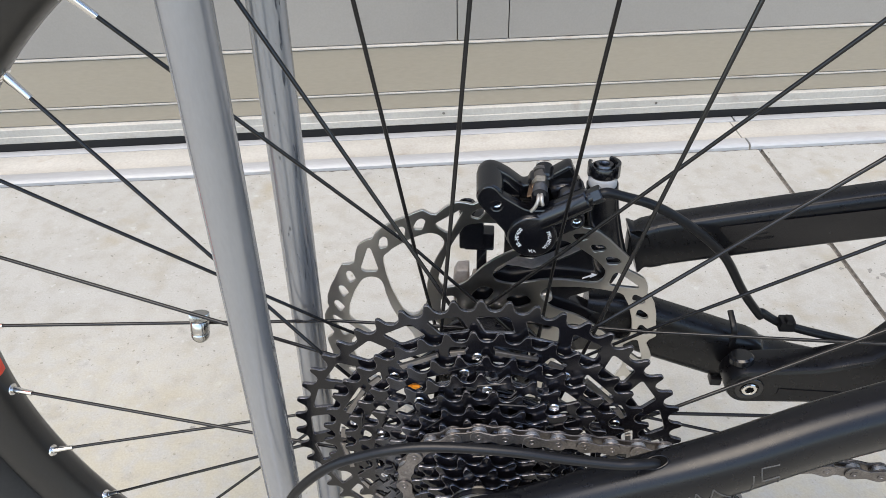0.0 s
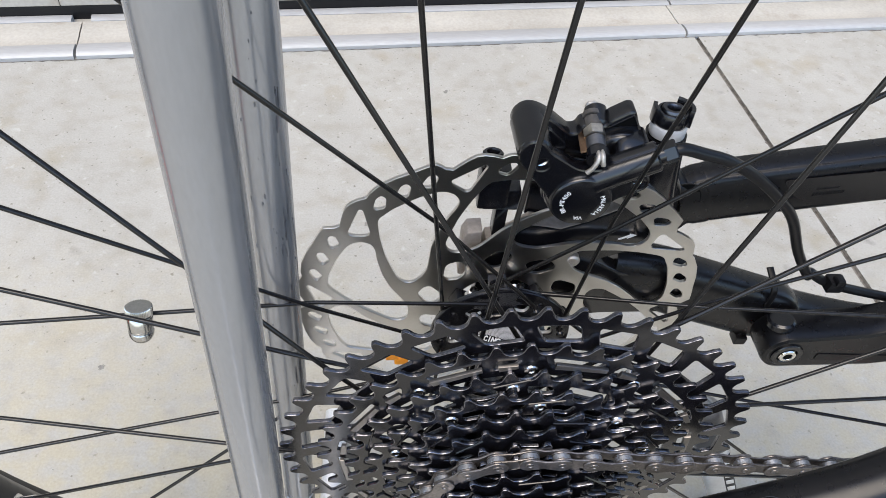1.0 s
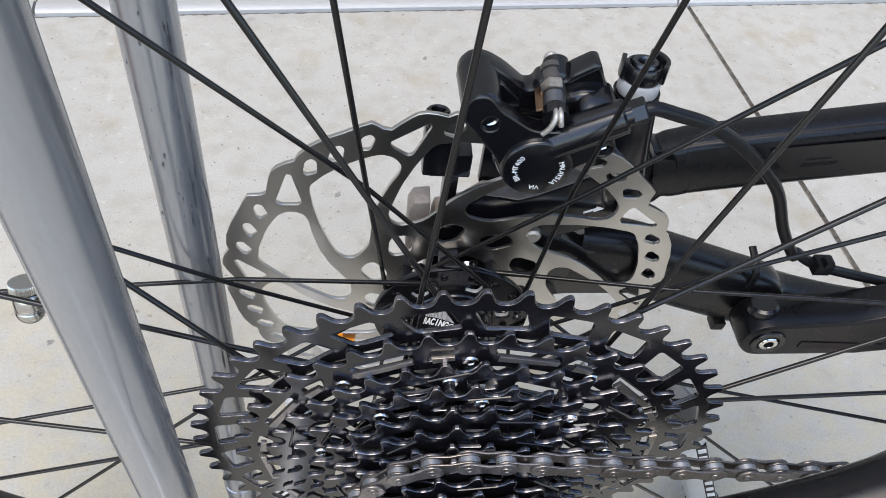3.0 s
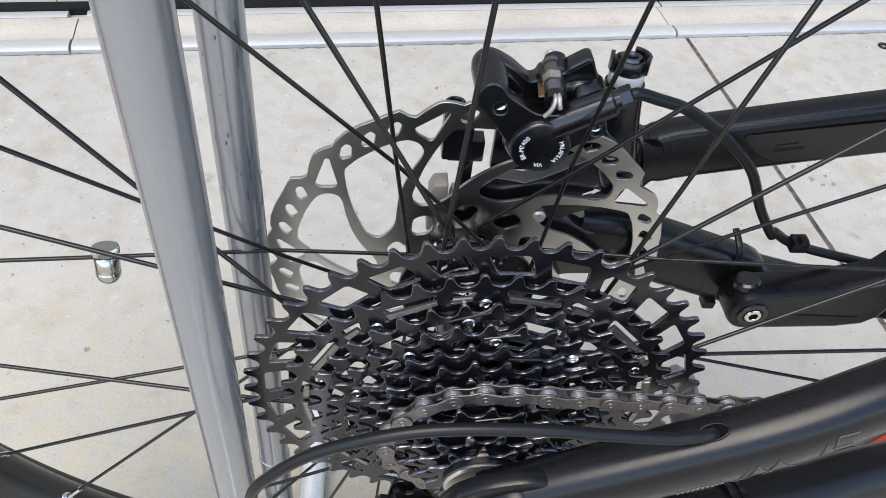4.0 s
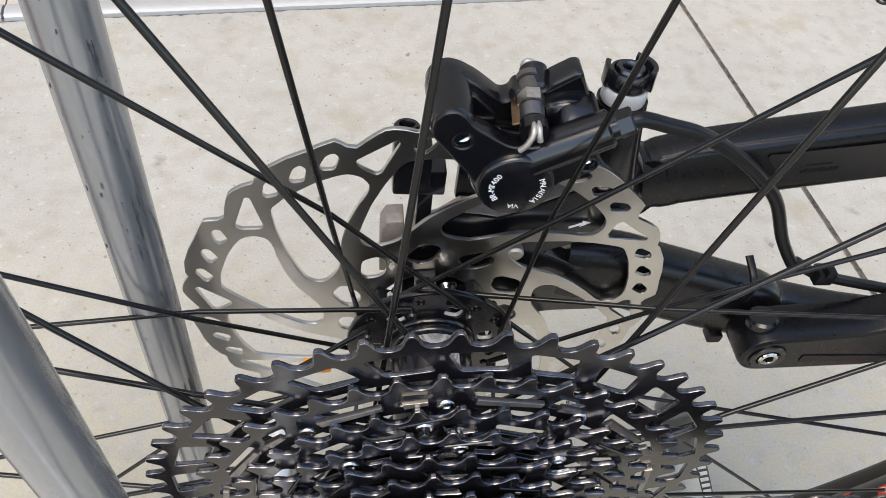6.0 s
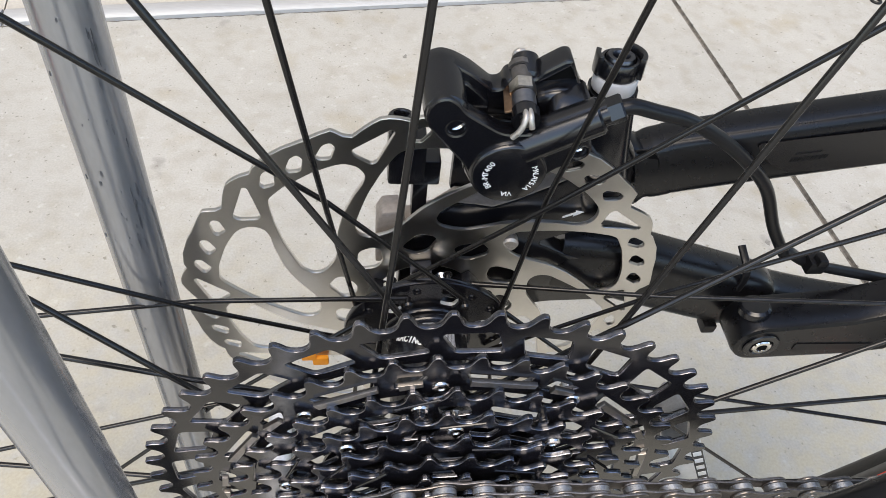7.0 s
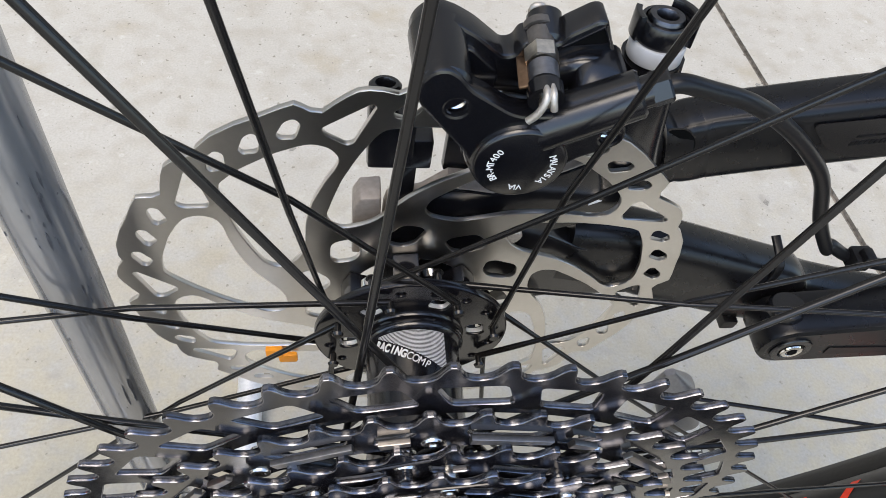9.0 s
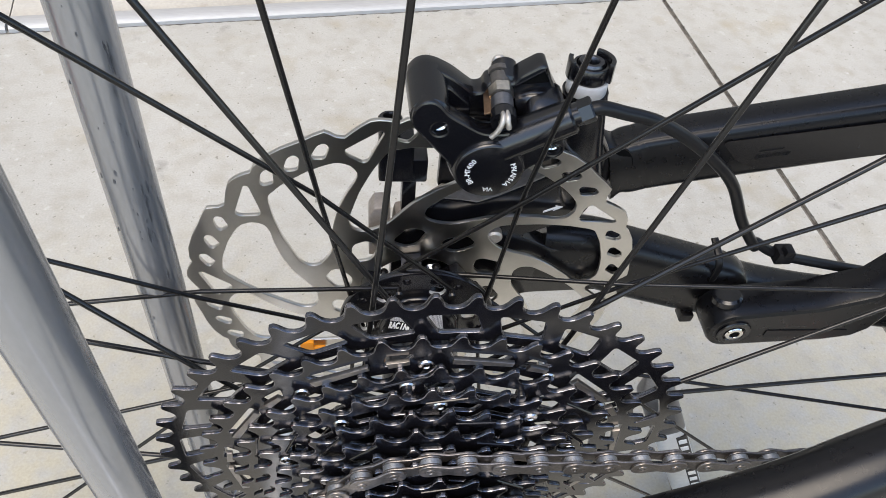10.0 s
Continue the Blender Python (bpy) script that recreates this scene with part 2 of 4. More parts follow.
def block(x0, x1, y0, y1, z0, z1, ease=0.001):
    bm = bmesh.new()
    bmesh.ops.create_cube(bm, size=1, matrix=Matrix.Translation(((x0 + x1) / 2, (y0 + y1) / 2, (z0 + z1) / 2)) @ Matrix.Diagonal((x1 - x0, y1 - y0, z1 - z0, 1)))
    if ease:
        bmesh.ops.bevel(bm, geom=bm.edges[:], offset=ease, segments=2, affect="EDGES", profile=0.6)
    return bm


def join(*bms):
    """Several shapes of one part in one bmesh."""
    out = bms[0]
    for b in bms[1:]:
        me = bpy.data.meshes.new("join")
        b.to_mesh(me)
        b.free()
        out.from_mesh(me)
        bpy.data.meshes.remove(me)
    return out


def hexagon(r, h, ease=0.0004):
    return lathe([(0, 0), (r, 0), (r, h - ease), (r - ease, h), (0, h)], 6)


def upright(x, z, y):
    """Places a drawing in x, y upright in the wheel's plane at the depth y."""
    return Matrix.Translation((x, y, z)) @ FLAT


def words(text, size, material, name, parent, m, thick=0.0001, bold=0.0):
    cu = bpy.data.curves.new(name, "FONT")
    cu.body, cu.size, cu.align_x, cu.align_y, cu.extrude = text, size, "CENTER", "CENTER", thick
    cu.offset = bold
    ob = bpy.data.objects.new(name, cu)
    scene.collection.objects.link(ob)
    me = bpy.data.meshes.new_from_object(ob.evaluated_get(bpy.context.evaluated_depsgraph_get()))
    bpy.data.objects.remove(ob)
    bpy.data.curves.remove(cu)
    return shared(name, me, material, parent, m=m, smooth=False)


# ---- ground and wall ----
def build_ground():
    bm = bmesh.new()
    # one groove between two slabs, from the sill towards the viewer
    a, b = Vector((0.490, 0.948, 0)), Vector((0.641, -0.6, 0))
    along = (b - a).normalized()
    across = Vector((-along.y, along.x, 0))
    start, end = a, a + along * 300
    lanes = []
    for off, z in ((-400, 0), (-0.0040, 0), (-0.0026, -0.004), (0.0026, -0.004), (0.0040, 0), (400, 0)):
        lanes.append([bm.verts.new(start + across * off + Vector((0, 0, z)) - along * 0.06), bm.verts.new(end + across * off + Vector((0, 0, z)))])
    faces = [bm.faces.new((p[0], q[0], q[1], p[1])) for p, q in zip(lanes, lanes[1:])]
    for i in (1, 2, 3):
        faces[i].material_index = 1
    # the ground goes on beyond the wall
    back = [bm.verts.new(v[0].co - along * 300) for v in (lanes[0], lanes[-1])]
    bm.faces.new((lanes[0][0], back[0], back[1], *[lane[0] for lane in lanes[::-1][:-1]]))
    ob = part("ground", bm, CONCRETE, smooth=False)
    ob.data.materials.append(JOINT)
    tagged(ob, "pale grey concrete paving with a dirty joint", "ground", kind="structure")
    # scuffs of dried dirt beside the joint
    rnd = random.Random(11)
    for x, y, r in ((0.552, 0.600, 0.007), (0.567, 0.590, 0.008), (0.569, 0.573, 0.009), (0.597, 0.606, 0.006), (0.594, 0.581, 0.006), (0.598, 0.564, 0.006), (0.556, 0.584, 0.004), (0.581, 0.562, 0.005),
                    (0.577, 0.604, 0.004), (0.035, 0.759, 0.006), (-0.077, 0.476, 0.006), (-0.343, 0.265, 0.005), (0.453, 0.407, 0.006), (0.512, 0.603, 0.006)):
        edge = [(r * (0.35 + 0.65 * rnd.random()) * math.cos(0.45 * k), r * (0.25 + 0.45 * rnd.random()) * math.sin(0.45 * k)) for k in range(14)]
        part("scuff", plate([edge], 0.0004), SCUFF, ob, "thin dried dirt", pose(x, y, 0.0001, 0, 0, 20 + 60 * rnd.random()))
    for k in range(26):
        y = 0.94 - 0.9 * (k + rnd.random()) / 26
        c = a + along * ((0.948 - y) / -along.y)
        r = 0.0006 + 0.0014 * rnd.random() ** 2
        edge = [(r * (0.6 + 0.5 * rnd.random()) * math.cos(0.785 * q), 1.6 * r * (0.6 + 0.5 * rnd.random()) * math.sin(0.785 * q)) for q in range(8)]
        part("chipped_edge", plate([edge], 0.0004), JOINT, ob, "dirt in a chipped joint edge", Matrix.Translation(c + across * rnd.choice((-0.0042, 0.0042)) + Vector((0, 0, 0.0001))) @ pose(0, 0, 0, 0, 0, rnd.gauss(-6, 12)))
    return ob


pavement = build_ground()
WALL = pose(-0.528, 0.8048, 0, 0, 0, 8.05)  # along x at the foot of the sill


def bar_profile(profile, x0, x1):
    """A long moulding: an outline in depth and height drawn out along x."""
    bm = bmesh.new()
    ends = [[bm.verts.new((x, d, z)) for d, z in profile] for x in (x0, x1)]
    n = len(profile)
    for i in range(n):
        j = (i + 1) % n
        bm.faces.new((ends[0][i], ends[0][j], ends[1][j], ends[1][i]))
    bm.faces.new(ends[0][::-1])
    bm.faces.new(ends[1])
    return bm


def build_wall():
    # dirt gathered along the foot of the sill
    rnd = random.Random(23)
    bm = bmesh.new()
    front = [bm.verts.new((-1.2 + 0.008 * k, -0.0006 - 0.0032 * rnd.random() ** 2, 0.0004)) for k in range(350)]
    rear = [bm.verts.new((-1.2 + 0.008 * k, 0.0006, 0.0004)) for k in range(350)]
    for k in range(349):
        bm.faces.new((front[k], front[k + 1], rear[k + 1], rear[k]))
    part("dirt_line", bm, JOINT, pavement, "dark dirt along the sill", WALL, smooth=False)
    for k, (x0, x1) in enumerate(((-4.0, 0.004), (0.008, 1.006), (1.010, 5.0))):
        sill = new("sill")
        sill.matrix_world = WALL
        tagged(sill, "weathered aluminium door sill with two rails on concrete", "sill", kind="structure")
        rail = [(0.0, -0.01), (0.0, 0.006), (0.003, 0.0090), (0.010, 0.0105), (0.022, 0.0105), (0.029, 0.0090), (0.031, 0.006), (0.031, -0.01)]
        part("front_rail", bar_profile(rail, x0, x1), ALLOY, sill)
        part("tread", bar_profile([(0.0315, -0.01), (0.0315, 0.0055), (0.060, 0.0060), (0.061, 0.0066), (0.0955, 0.0070), (0.0955, -0.01)], x0 - 0.002, x1 + 0.0), CREAM, sill)
        back = [(0.0960, -0.01), (0.0960, 0.0078), (0.099, 0.0090), (0.104, 0.0096), (0.111, 0.0096), (0.1135, 0.0088), (0.1140, -0.01)]
        part("back_rail", bar_profile(back, x0 - 0.02 + 0.029 * (k > 0), x1 - 0.016 + 0.025 * (k > 0)), ALLOY, sill)
    ob = part("trim_gasket", bar_profile([(0.1150, 0), (0.1150, 0.0190), (0.1160, 0.0230), (0.119, 0.0242), (0.15, 0.0242), (0.15, 0)], -4, 5), RUBBER)
    ob.matrix_world = WALL
    tagged(ob, "black rubber gasket strip under the cladding", "gasket", kind="structure")
    low = new("wall_north")
    low.matrix_world = WALL
    tagged(low, "beige metal cladding in long boards", "wall", kind="structure")
    foot = [(0.1140, 0.0246), (0.1120, 0.0262), (0.1120, 0.0380), (0.1135, 0.0390), (0.1135, 0.0525), (0.117, 0.0550), (0.2, 0.0550), (0.2, 0.0246)]
    for x0, x1 in ((-4, -0.0255), (-0.0240, 5)):
        part("foot_strip", bar_profile(foot, x0, x1), CREAM, low)
    for x in (-0.038, -0.005, 0.45, 0.86):
        part("screw", rod((x, 0.1130, 0.0465), (x, 0.1118, 0.0465), 0.0026, ease=0.0006), JOINT, low)
    for name, z0, z1, mat, proud in (("board", 0.0555, 0.0870, PANEL, 0), ("bead", 0.0874, 0.0904, CREAM, 0.002), ("board", 0.0908, 0.1785, PANEL, 0), ("bead", 0.1790, 0.1820, CREAM, 0.002)):
        e = 0.0006 if proud else 0.0015
        part(name, bar_profile([(0.122 - proud, z0), (0.120 - proud, z0 + e), (0.120 - proud, z1 - e), (0.122 - proud, z1), (0.2, z1), (0.2, z0)], -4, 5), mat, low)
    for x0, x1 in ((-9, -1.0), (-0.998, 0.477), (0.479, 0.569), (0.571, 1.9), (1.902, 9)):
        part("panel", bar_profile([(0.126, 0.1825), (0.124, 0.1840), (0.124, 0.36), (0.3, 0.36), (0.3, 0.1825)], x0, x1), UPPER, low)
    # the building goes on above
    for k in range(8):
        z = 0.3615 + 0.30 * k
        part("panel", bar_profile([(0.128, z), (0.126, z + 0.0015), (0.126, z + 0.297), (0.128, z + 0.2985), (0.3, z + 0.2985), (0.3, z)], -9, 9), UPPER, low)


build_wall()


# ---- bicycle ----
bike = tagged(new("bicycle"), "matt black mountain bike, its rear wheel in a rack", "bicycle")
bike.matrix_world = Matrix.Translation(HUB)
H = Matrix.Translation(-HUB)  # world measures to the bicycle's own


SET = Matrix.Translation((0.0137, -0.0044, -0.0078)) @ pose(0, 0, 0, -0.83, -1.47, 0.17) @ Matrix.Diagonal((1.0138, 1.0138, 1.0138, 1))  # how the frame sits to the wheel


def fpart(name, bm, material, label="", parent=None, m=None, smooth=True):
    """A part of the frame."""
    return bpart(name, bm, material, label, parent, SET if m is None else SET @ m, smooth)


def bpart(name, bm, material, label="", parent=None, m=None, smooth=True):
    """A part of the bicycle given in world measures."""
    bmesh.ops.transform(bm, matrix=H if m is None else H @ m, verts=bm.verts)
    return part(name, bm, material, parent or bike, label, smooth=smooth)


# wheel: rim, tyre, hub, spokes
MID = 0.0262  # the wheel's middle plane
AXLE = pose(0, 0, 0, 90)  # a lathe's z becomes -y


def build_wheel():
    rim = [(0.2865, 0.0035), (0.2885, 0.0085), (0.294, 0.0135), (0.302, 0.0158), (0.3065, 0.0165), (0.3065, 0.014), (0.298, 0.012), (0.298, -0.012), (0.3065, -0.014),
           (0.3065, -0.0165), (0.302, -0.0158), (0.294, -0.0135), (0.2885, -0.0085), (0.2865, -0.0035)]
    rim_ob = part("rim", lathe(rim, 192, True), RIM, bike, "black alloy rim with red decals", AXLE @ pose(0, 0, -MID) @ Matrix.Diagonal((0.9945, 0.9945, 1, 1)))
    tyre = [(0.3045, 0.0135), (0.305, 0.018), (0.312, 0.026), (0.324, 0.0315), (0.336, 0.030), (0.345, 0.022), (0.351, 0.010), (0.352, 0.0)]
    tyre = tyre + [(r, -h) for r, h in tyre[-2::-1]]
    bm = lathe(tyre, 192)
    part("tyre", bm, TYRE, bike, "worn black rubber tyre", AXLE @ pose(0, 0, -MID))
    # knobs of the tread
    knob = bmesh.new()
    bmesh.ops.create_cube(knob, size=1, matrix=Matrix.Diagonal((0.010, 0.006, 0.004, 1)))
    bmesh.ops.bevel(knob, geom=knob.edges[:], offset=0.0006, segments=1, affect="EDGES")
    me = bpy.data.meshes.new("knobs")
    knob.to_mesh(me)
    knob.free()
    many = bmesh.new()
    for k in range(96):
        for row, (h, lean) in enumerate(((-0.019, -38), (-0.0065, -10), (0.0065, 10), (0.019, 38))):
            copy = me.copy()
            a = 360 / 96 * (k + 0.5 * (row % 2))
            r = 0.3525 if row in (1, 2) else 0.3475
            copy.transform(pose(0, 0, 0, 0, -a, 0) @ pose(r, MID + h, 0, 0, 90, 0) @ pose(0, 0, 0, -lean, 0, 90))
            many.from_mesh(copy)
            bpy.data.meshes.remove(copy)
    tagged(part("tread", many, TYRE, bike), kind="stuff")
    # red decals on the rim's flanks
    near_flank = [(0.2853, -0.0042), (0.2848, 0.0), (0.2853, 0.0042), (0.2867, 0.0087), (0.2922, 0.0138), (0.2998, 0.0159)]
    wide = [(0.2867, 0.0080), (0.2853, 0.0042), (0.2848, 0.0), (0.2853, -0.0042), (0.2862, -0.0066)]
    slash = [(0.2862, 0.0066), (0.2853, 0.0042), (0.2848, 0.0), (0.2853, -0.0042), (0.2867, -0.0088), (0.2886, -0.0106)]
    wedge = [(0.2850, -0.0025), (0.2858, -0.0060), (0.2872, -0.0094)]
    for a0, a1, flank, lean in ((163, 178, near_flank, 0), (-24.7, -19.0, wide, -80), (-32.0, -30.9, slash, -240), (-38.0, -34.2, wedge, -150)):
        bm = bmesh.new()
        rows = []
        for i in range(13):
            a = a0 + (a1 - a0) * i / 12
            rows.append([bm.verts.new(((r - 0.0004) * math.cos(radians(a + lean * (h - flank[0][1]))), MID - h, (r - 0.0004) * math.sin(radians(a + lean * (h - flank[0][1]))))) for r, h in flank])
        for p, q in zip(rows, rows[1:]):
            for i in range(len(flank) - 1):
                bm.faces.new((p[i], q[i], q[i + 1], p[i + 1]))
        part("decal", bm, RED, rim_ob, "red decal")
    return rim_ob


rim_part = build_wheel()

# spokes: 32, three times crossed
PH = 46.12
FLANGES = {(0, True): (64.9, 0.0060), (0, False): (-67.6, 0.0072), (1, True): (63.5, 0.0674), (1, False): (-61.5, 0.0602)}  # side, lean: turn and depth at the flange
CROSS = ((0.0112, -0.0012), (0.0538, -0.0016))  # depth and half gap where two spokes pass each other
TRUED = {0: (-0.33, 0.0011, -0.0014), 1: (0, 0.0009, -0.0006), 2: (-0.18, 0.0003, 0.0017), 3: (0, 0.0022, 0.0007), 6: (0.27, 0, 0), 7: (0.2, 0.0011, -0.0020), 27: (0.09, -0.0008, 0.0008), 30: (0.08, -0.0002, 0.0013), 31: (0, -0.0026, 0)}


def spoke_ends(k):
    side, plus = k % 2, (k // 2) % 2 == 0
    turn, y = FLANGES[side, plus]
    phi = PH + 11.25 * k
    swing, _, off = TRUED.get(k, (0, 0, 0))
    fx, fz = polar((0.0302, 0.0300)[side], phi + turn)
    rx_, rz_ = polar(0.2857, phi + swing)
    return Vector((fx, y, fz)), Vector((rx_, (0.0275, 0.0248)[side] + off, rz_))


def spoke_line(k):
    """Flange, the bend at the outermost crossing, rim."""
    a, b = spoke_ends(k)
    c, d = spoke_ends((k + (2 if (k // 2) % 2 == 0 else -2)) % 32)
    u, v, w = (b - a).xz, (d - c).xz, (c - a).xz
    mid = a + (b - a) * ((w.x * v.y - w.y * v.x) / (u.x * v.y - u.y * v.x))
    depth, gap = CROSS[k % 2]
    mid.y = depth + gap * (1 if (k // 2) % 2 == 0 else -1) + TRUED.get(k, (0, 0, 0))[1]
    return a, mid, b


def build_spokes():
    for k in range(32):
        f, mid, r = spoke_line(k)
        d0, d = (mid - f).normalized(), (r - mid).normalized()
        thick, thin = 0.00115, 0.00096
        bm = rod(f, f + d0 * 0.016, thick, n=12)
        bm = join(bm, rod(f + d0 * 0.016, f + d0 * 0.026, thick, thin, n=12), rod(f + d0 * 0.026, mid + d0 * 0.0003, thin, n=12), rod(mid - d * 0.0003, r - d * 0.012, thin, n=12),
                  rod(r - d * 0.012, r, thick, n=12))
        inward = Vector((0, 0.004 if (k // 2) % 2 == 0 else -0.004, 0))
        bm = join(bm, rod(f, f + inward, thick, n=12), rod(f + inward * 0.9, f + inward * 1.15, 0.0021, 0.0016, n=10))
        spoke = part("spoke", bm, SPOKE, bike)
        part("nipple", join(rod(r - d * 0.0135, r - d * 0.005, 0.00155, 0.0017, n=12), rod(r - d * 0.005, r + d * 0.001, 0.0019, 0.0021, n=10)), CHROME, spoke, "silver nipple")
        a = Vector((r.x, 0, r.z)).normalized()
        c = a * 0.2852 + Vector((0, r.y, 0))
        part("eyelet", rod(c - a * 0.0007, c + a * 0.0012, 0.0037, 0.0042, n=16, ease=0.0003), CHROME, spoke, "silver eyelet")


build_spokes()


def build_hub():
    shell = [(0.0, 0.004), (0.0190, 0.004), (0.0335, 0.0050), (0.0342, 0.0062), (0.0335, 0.0076), (0.0235, 0.0090), (0.0180, 0.015), (0.0168, 0.022), (0.0168, 0.0560), (0.0178, 0.0568),
             (0.0186, 0.0580), (0.0186, 0.0600), (0.0178, 0.0612), (0.0182, 0.0622), (0.0192, 0.0628), (0.0180, 0.0664), (0.0158, 0.0675), (0.0158, 0.0800), (0.0, 0.0800)]
    hub = part("hub", lathe([(r, -y) for r, y in shell][::-1], 64), CARRIER, bike, "black alloy hub with white lettering", AXLE)
    # drilled flange on the disc side
    cuts = [rounded([polar(0.0266, 10.5 + 60 * k + 8), polar(0.0266, 10.5 + 60 * k - 8), polar(0.0206, 10.5 + 60 * k - 9), polar(0.0206, 10.5 + 60 * k + 9)], 0.0022, 3) for k in range(6)]
    eyes = [ring(0.0014, 10, *polar(0.0303, PH + 11.25 + 22.5 * k + 66.3)) for k in range(16)]
    flange = part("flange", plate([ring(0.0354, 72), *cuts, *eyes, ring(0.0185, 40)], 0.0032, 0.0007), CARRIER, hub, "drilled black alloy flange", upright(0, 0, 0.0639))
    flange.data.materials.append(SILVER)  # silver walls inside the openings
    for face in flange.data.polygons:
        c = face.center
        if abs(face.normal.y) < 0.3 and 0.0203 < math.hypot(c.x, c.z) < 0.0275:
            face.material_index = 1
    for k in range(6):
        x, z = polar(0.0222, 15 + 60 * k)
        part("rotor_bolt", join(rod((x, 0.0766, z), (x, 0.0725, z), 0.0032, n=14, ease=0.0006)), CHROME, hub, "silver bolt")
    # six bosses that carry the disc
    for k in range(6):
        bm = block(0.0140, 0.0262, -0.0046, 0.0046, 0.0664, 0.0815, 0.0008)
        part("disc_boss", bm, CARRIER, hub, m=pose(0, 0, 0, 0, -(37 + 60 * k), 0) @ pose(0, 0, 0, -90))
    # hatched badge and lettering on the shell
    bm = bmesh.new()
    for k in range(27):
        y, r = 0.0558 - 0.0005 * k, 0.01685
        start = 139 - 6.6 * max(0, (0.0552 - y) / 0.0011)
        if start < 64:
            continue
        turns = [radians(start + (54 - start) * s / 10) for s in range(11)]
        lo = [bm.verts.new((r * math.cos(a), y, r * math.sin(a))) for a in turns]
        hi = [bm.verts.new((r * math.cos(a), y + 0.00028, r * math.sin(a))) for a in turns]
        for i in range(10):
            bm.faces.new((lo[i], lo[i + 1], hi[i + 1], hi[i]))
    tagged(part("hatching", bm, PRINT, hub, "fine grey hatching"), kind="stuff")
    text = "RACINGCOMP"
    for i, ch in enumerate(text):
        a = 139 - i * 6.6
        m = pose(0, 0, 0, 0, 90 - a, 0) @ Matrix.Translation((0, 0.0528 - 0.0011 * i, 0.0170)) @ pose(0, 0, 0, 0, 0, -28) @ Matrix.Diagonal((0.78, 1, 1, 1))
        words(ch, 0.0040, WHITE, "letter", hub, m, bold=0.00016 if i < 6 else 0.0)
    return hub


hub_part = build_hub()

# brake disc, ten alike sectors
DISC_Y = 0.0826


def build_disc():
    outer, holes = [], []
    for k in range(10):
        t = 108 + 36 * k
        for r, d in ((0.0984, 0.2), (0.0997, 1.8), (0.1018, 2.7), (0.1036, 3.6), (0.1035, 6.0), (0.1031, 10.0), (0.1036, 14.0), (0.1037, 18.6), (0.1027, 22.2), (0.1014, 23.8), (0.1029, 26.0), (0.1037, 28.0), (0.1037, 29.8), (0.1024, 31.6), (0.1005, 33.8)):
            outer.append(polar(r, t + d))
        holes.append(rounded([polar(0.0987, t - 8.0), polar(0.0972, t - 8.6), polar(0.0846, t - 2.9), polar(0.0843, t - 1.4), polar(0.0900, t + 1.6), polar(0.0928, t + 1.6)], 0.0016, 3))
        for d in (6.9, 14.6, 22.3):
            holes.append(rounded([polar(0.0986, t + d - 2.0), polar(0.0985, t + d - 0.2), polar(0.0950, t + d + 2.5), polar(0.0932, t + d + 2.5), polar(0.0914, t + d), polar(0.0962, t + d - 2.5)], 0.0014, 3))
        # large window between this arm and the next
        win = [(0.0877, 4.6), (0.0845, 1.9), (0.0795, 1.1), (0.0757, 3.0), (0.0717, 7.0), (0.0642, 14.8), (0.0575, 22.2), (0.0500, 30.8), (0.0468, 36.5), (0.0462, 43.5), (0.0475, 50.0), (0.0510, 52.4), (0.0560, 51.0),
               (0.0620, 45.3), (0.0698, 39.4), (0.0787, 33.2), (0.0862, 28.4), (0.0883, 26.6), (0.0890, 21.0), (0.0889, 12.5), (0.0884, 7.2)]
        holes.append(rounded([polar(r, t + d) for r, d in win], 0.0028, 3))
        holes.append(rounded([polar(0.0430, t + 24.5), polar(0.0370, t + 34.8), polar(0.0338, t + 36.5), polar(0.0298, t + 28.0), polar(0.0312, t + 19.0), polar(0.0385, t + 13.2), polar(0.0412, t + 16.0)], 0.003))
    bm = plate([outer, *holes, ring(0.0222, 48)], 0.0019, 0.00025)
    return bpart("brake_disc", bm, STEEL, "steel brake disc with curved arms and wavy rim", m=upright(0, HUB.z, DISC_Y))


disc_part = build_disc()

# cassette: twelve cogs
TEETH = (50, 42, 36, 32, 28, 25, 22, 20, 17, 15, 13, 11)
STEP = 0.00365
FIRST = 0.0019  # depth of the largest cog
PITCH = 0.0127


def cog_outline(n, phase):
    rp = PITCH / 2 / math.sin(math.pi / n)
    out = []
    for k in range(n):
        a = phase + 360 / n * k
        c = Vector(polar(rp, a))
        inward = math.atan2(-c.y, -c.x)
        for deg in (-66, -44, -22, 0, 22, 44, 66):
            q = inward - radians(deg)
            out.append((c.x + 0.0041 * math.cos(q), c.y + 0.0041 * math.sin(q)))
        tip = a + 180 / n
        for off, r in ((-0.0020, rp + 0.0001), (-0.0014, rp + 0.0015), (-0.0008, rp + 0.0021), (0.0005, rp + 0.0021), (0.0012, rp + 0.0014), (0.0019, rp + 0.0001)):
            out.append(polar(r, tip + math.degrees(off / r)))
    return out


def cog_phase(n):
    return {50: 88.24, 42: 4.4, 36: 5.2, 32: 7.9, 28: 2.9, 25: 4.8, 22: 10.9}.get(n, n * 37.0 % 360)


